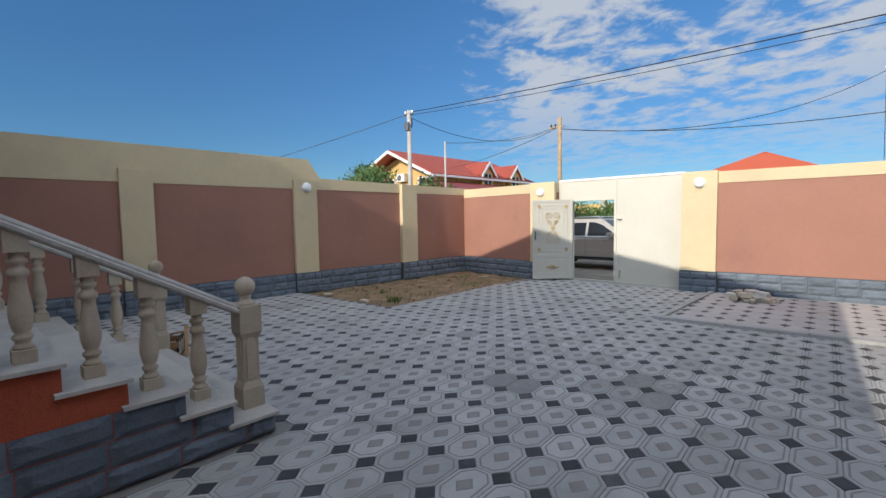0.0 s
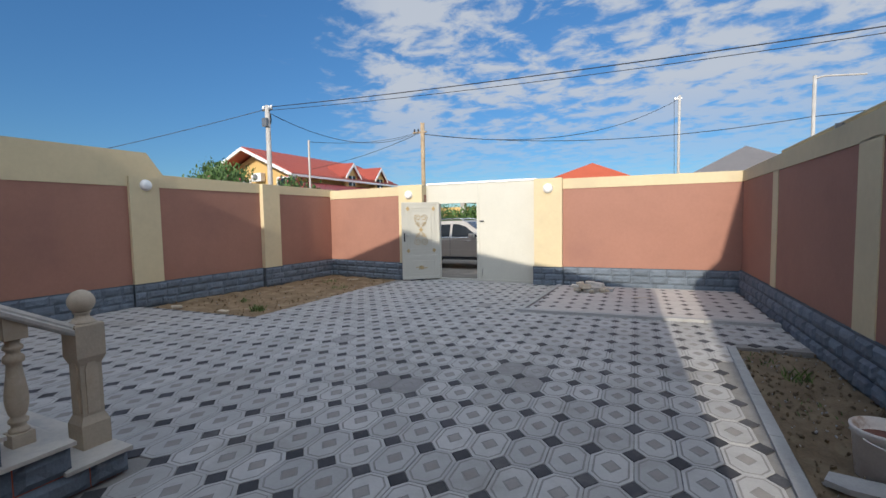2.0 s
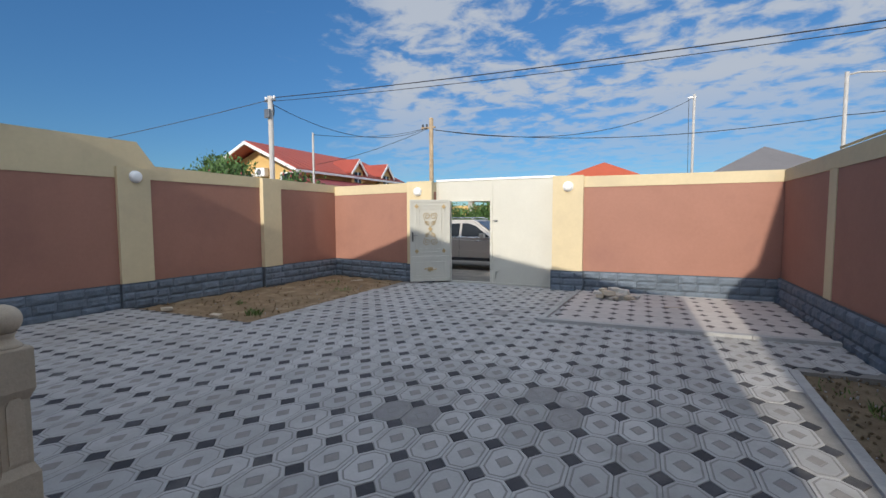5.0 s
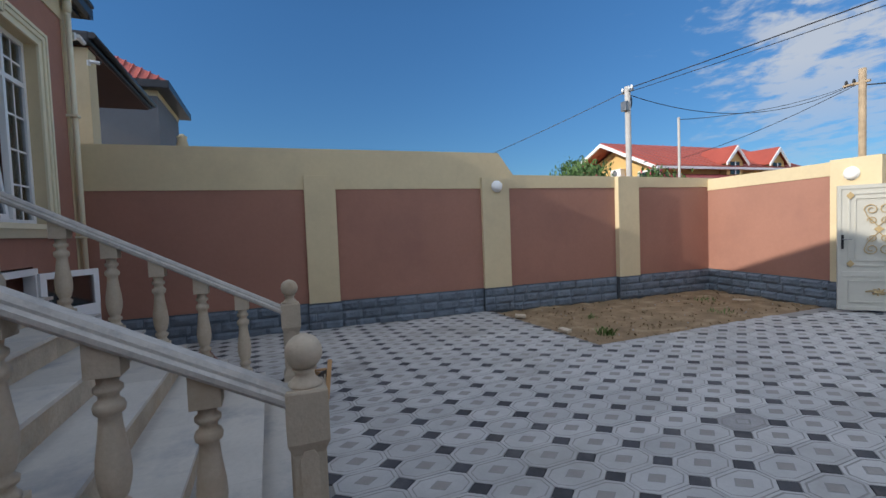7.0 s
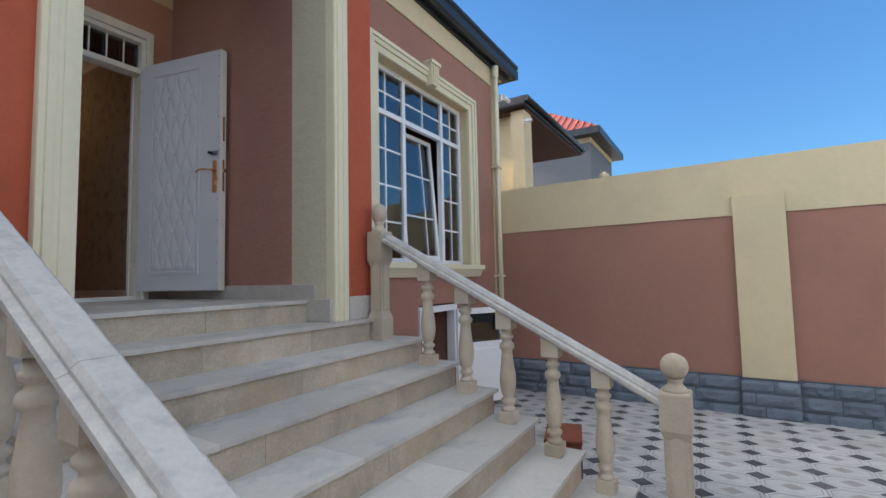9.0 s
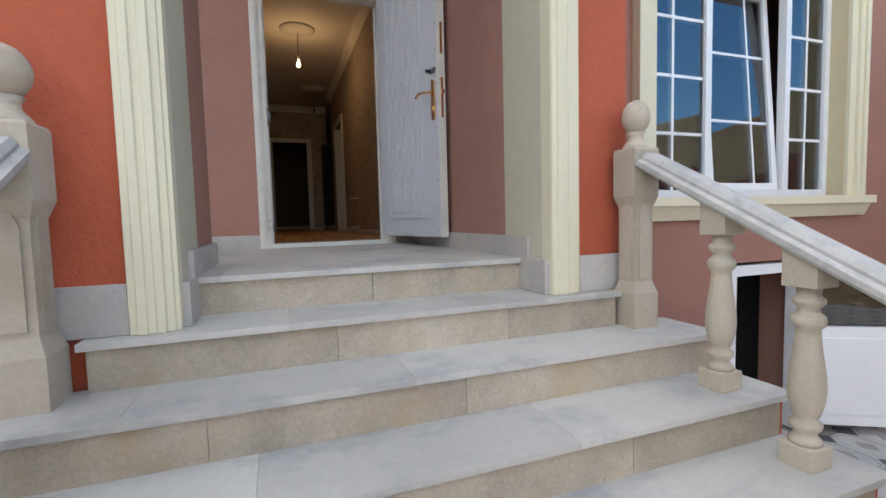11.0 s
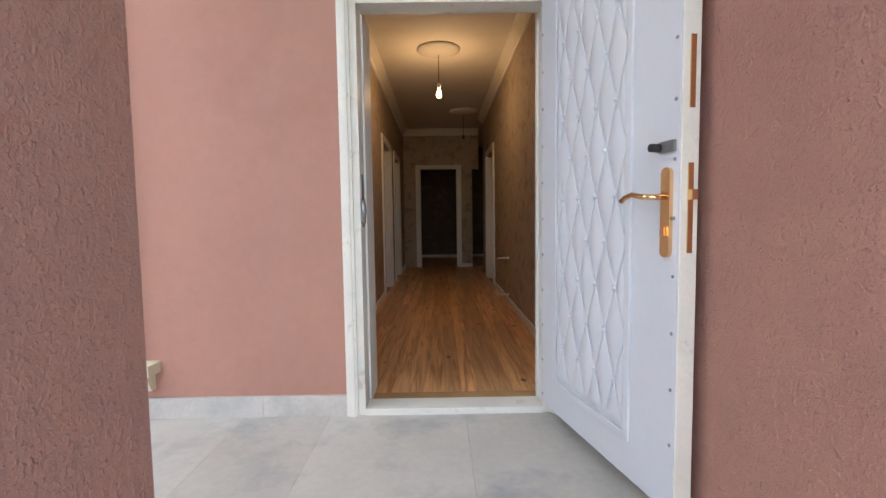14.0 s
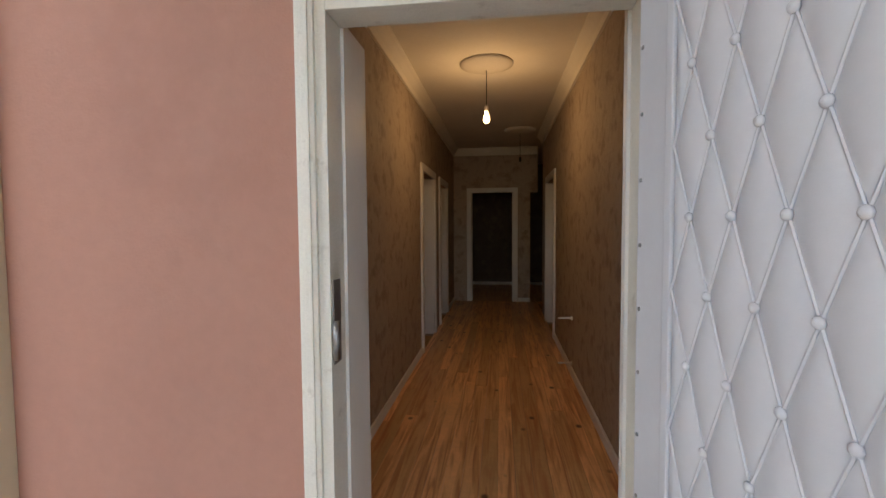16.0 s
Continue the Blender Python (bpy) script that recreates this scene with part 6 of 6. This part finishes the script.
# ---- paving tiles ----
def octagon(hx, hy, cx, cy, z):
    return [(-hx, -hy + cy, z), (-hx + cx, -hy, z), (hx - cx, -hy, z), (hx, -hy + cy, z), (hx, hy - cy, z), (hx - cx, hy, z), (-hx + cx, hy, z), (-hx, hy - cy, z)]


def ring_fill(bm, loops, mats):
    vs = [[bm.verts.new(p) for p in lp] for lp in loops]
    for a, b, mi in zip(vs, vs[1:], mats):
        n = len(a)
        for k in range(n):
            bm.faces.new((a[k], a[(k + 1) % n], b[(k + 1) % n], b[k])).material_index = mi
    bm.faces.new(vs[-1]).material_index = mats[-1]


def tile_bm(dx=0, dy=0, dz=0, bm=None, simple=False):
    bm = bm or bmesh.new()
    hx, hy = PX / 2 - 0.002, PY / 2 - 0.002
    cx, cy = HX, HY
    def o(inset, z):
        k = 1 - inset / hx
        k2 = 1 - inset / hy
        return [(x * k + dx, y * k2 + dy, z + dz) for x, y, _ in octagon(hx, hy, cx, cy, 0)]
    def s(a, z):
        # eight points round a square set on its corner
        p, q = a * 1.35, a * 1.75
        pts = [(-p, 0), (-p / 2, -q / 2), (0, -q), (p / 2, -q / 2), (p, 0), (p / 2, q / 2), (0, q), (-p / 2, q / 2)]
        return [(x + dx, y + dy, z + dz) for x, y in pts]
    if simple:
        ring_fill(bm, [o(0, -0.012), o(0.0, -0.002), o(0.003, 0), o(0.022, 0), o(0.03, -0.001), s(0.044, 0), s(0.036, 0)], [0, 0, 0, 1, 0, 1, 2])
    else:
        ring_fill(bm, [o(0, -0.03), o(0.0, -0.003), o(0.003, 0), o(0.020, 0), o(0.023, -0.0015), o(0.029, -0.0015), o(0.032, 0), s(0.046, 0), s(0.044, -0.0015), s(0.036, -0.0015), s(0.034, 0)], [0, 0, 0, 1, 1, 1, 0, 1, 1, 1, 2])
    return bm


def dark_bm(dx=0, dy=0, dz=0, bm=None):
    bm = bm or bmesh.new()
    def d(k, z):
        return [(-HX * k + dx, dy, z + dz), (dx, -HY * k + dy, z + dz), (HX * k + dx, dy, z + dz), (dx, HY * k + dy, z + dz)]
    ring_fill(bm, [d(0.97, -0.03), d(0.97, -0.004), d(0.93, -0.001)], [0, 0, 0])
    return bm


T_NEAR = mesh_of(tile_bm(), "paving_tile", [TILE, TILE_LINE, TILE_IN])
T_WET = mesh_of(tile_bm(), "paving_tile_damp", [TILE_WET, TILE_LINE, TILE_WET])
D_NEAR = mesh_of(dark_bm(), "paving_dot", TILE_DARK)
paving = empty("paving", YARD, "grey octagon paving tiles with charcoal dots", "paving", kind="structure")


def in_yard(p):
    x, y = p.x, p.y
    if x < -8.95 or y > 10.05 + 0.039 * (x + 8.86) or y < -3.0:
        return 0
    if x > 0.58 + (0.85 if y > 6.1 else 0):
        return 0
    if x < -6.05 and y > 5.12:
        return 0
    if x > 1.40 - (y - 10.4) * 0.0336 - 0.05:
        return 0
    if -5.6 < x < -3.12 and y < 1.5:
        return 0
    if x < -2.85 and y < -0.95 or x > -3.3 and y < -0.8 and x < 0.65:
        return 0
    if x > -2.1 and y > 7.25:
        return 2
    return 1


far_bm, far_d, pad_bm, pad_d = bmesh.new(), bmesh.new(), bmesh.new(), bmesh.new()
cells = []
for i in range(-32, 14):
    for j in range(-16, 22):
        cells.append((i, j))
rnd = random.Random(21)
WETS = {(-4, 2), (-3, 2), (1, 4), (0, 4), (1, 3), (-5, 12), (-9, 5)}
near_o = near_d = 0
for i, j in cells:
    # dots sit on the lattice, octagons half a cell off
    for kind, lx, ly in (("o", (i + 0.5) * PX, (j + 0.5) * PY), ("d", i * PX, j * PY)):
        w = YARD @ Vector((lx, ly, 0))
        where = in_yard(w)
        if not where:
            continue
        dz = rnd.uniform(-0.0015, 0.0015)
        near = -3.1 < w.x < 0.62 and 1.6 < w.y < 5.2 or -7.0 < w.x < -5.4 and 1.0 < w.y < 2.4
        wet = (i, j) in WETS and kind == "o"
        if where == 2:
            (tile_bm if kind == "o" else dark_bm)(lx, ly, 0.012 + dz, pad_bm if kind == "o" else pad_d, **({"simple": True} if kind == "o" else {}))
        elif kind == "o" and (wet or near and near_o < 290):
            near_o += 1
            part("paving_tile", T_WET if wet else T_NEAR, None, paving, m=pose(lx, ly, dz, rnd.uniform(-0.3, 0.3), rnd.uniform(-0.3, 0.3)))
        elif kind == "d" and near and near_d < 290:
            near_d += 1
            part("paving_dot", D_NEAR, None, paving, m=pose(lx, ly, dz))
        elif kind == "o":
            tile_bm(lx, ly, dz, far_bm, True)
        else:
            dark_bm(lx, ly, dz, far_d)
tagged(part("paving_tiles_far", far_bm, [TILE_J, TILE_LINE, TILE_IN], paving), kind="stuff")
tagged(part("paving_dots_far", far_d, TILE_DARK_J, paving), kind="stuff")
tagged(part("pad_tiles", pad_bm, [TILE_PAD, TILE_PAD, TILE_PAD], paving), kind="stuff")
tagged(part("pad_dots", pad_d, TILE_PAD_D, paving), kind="stuff")
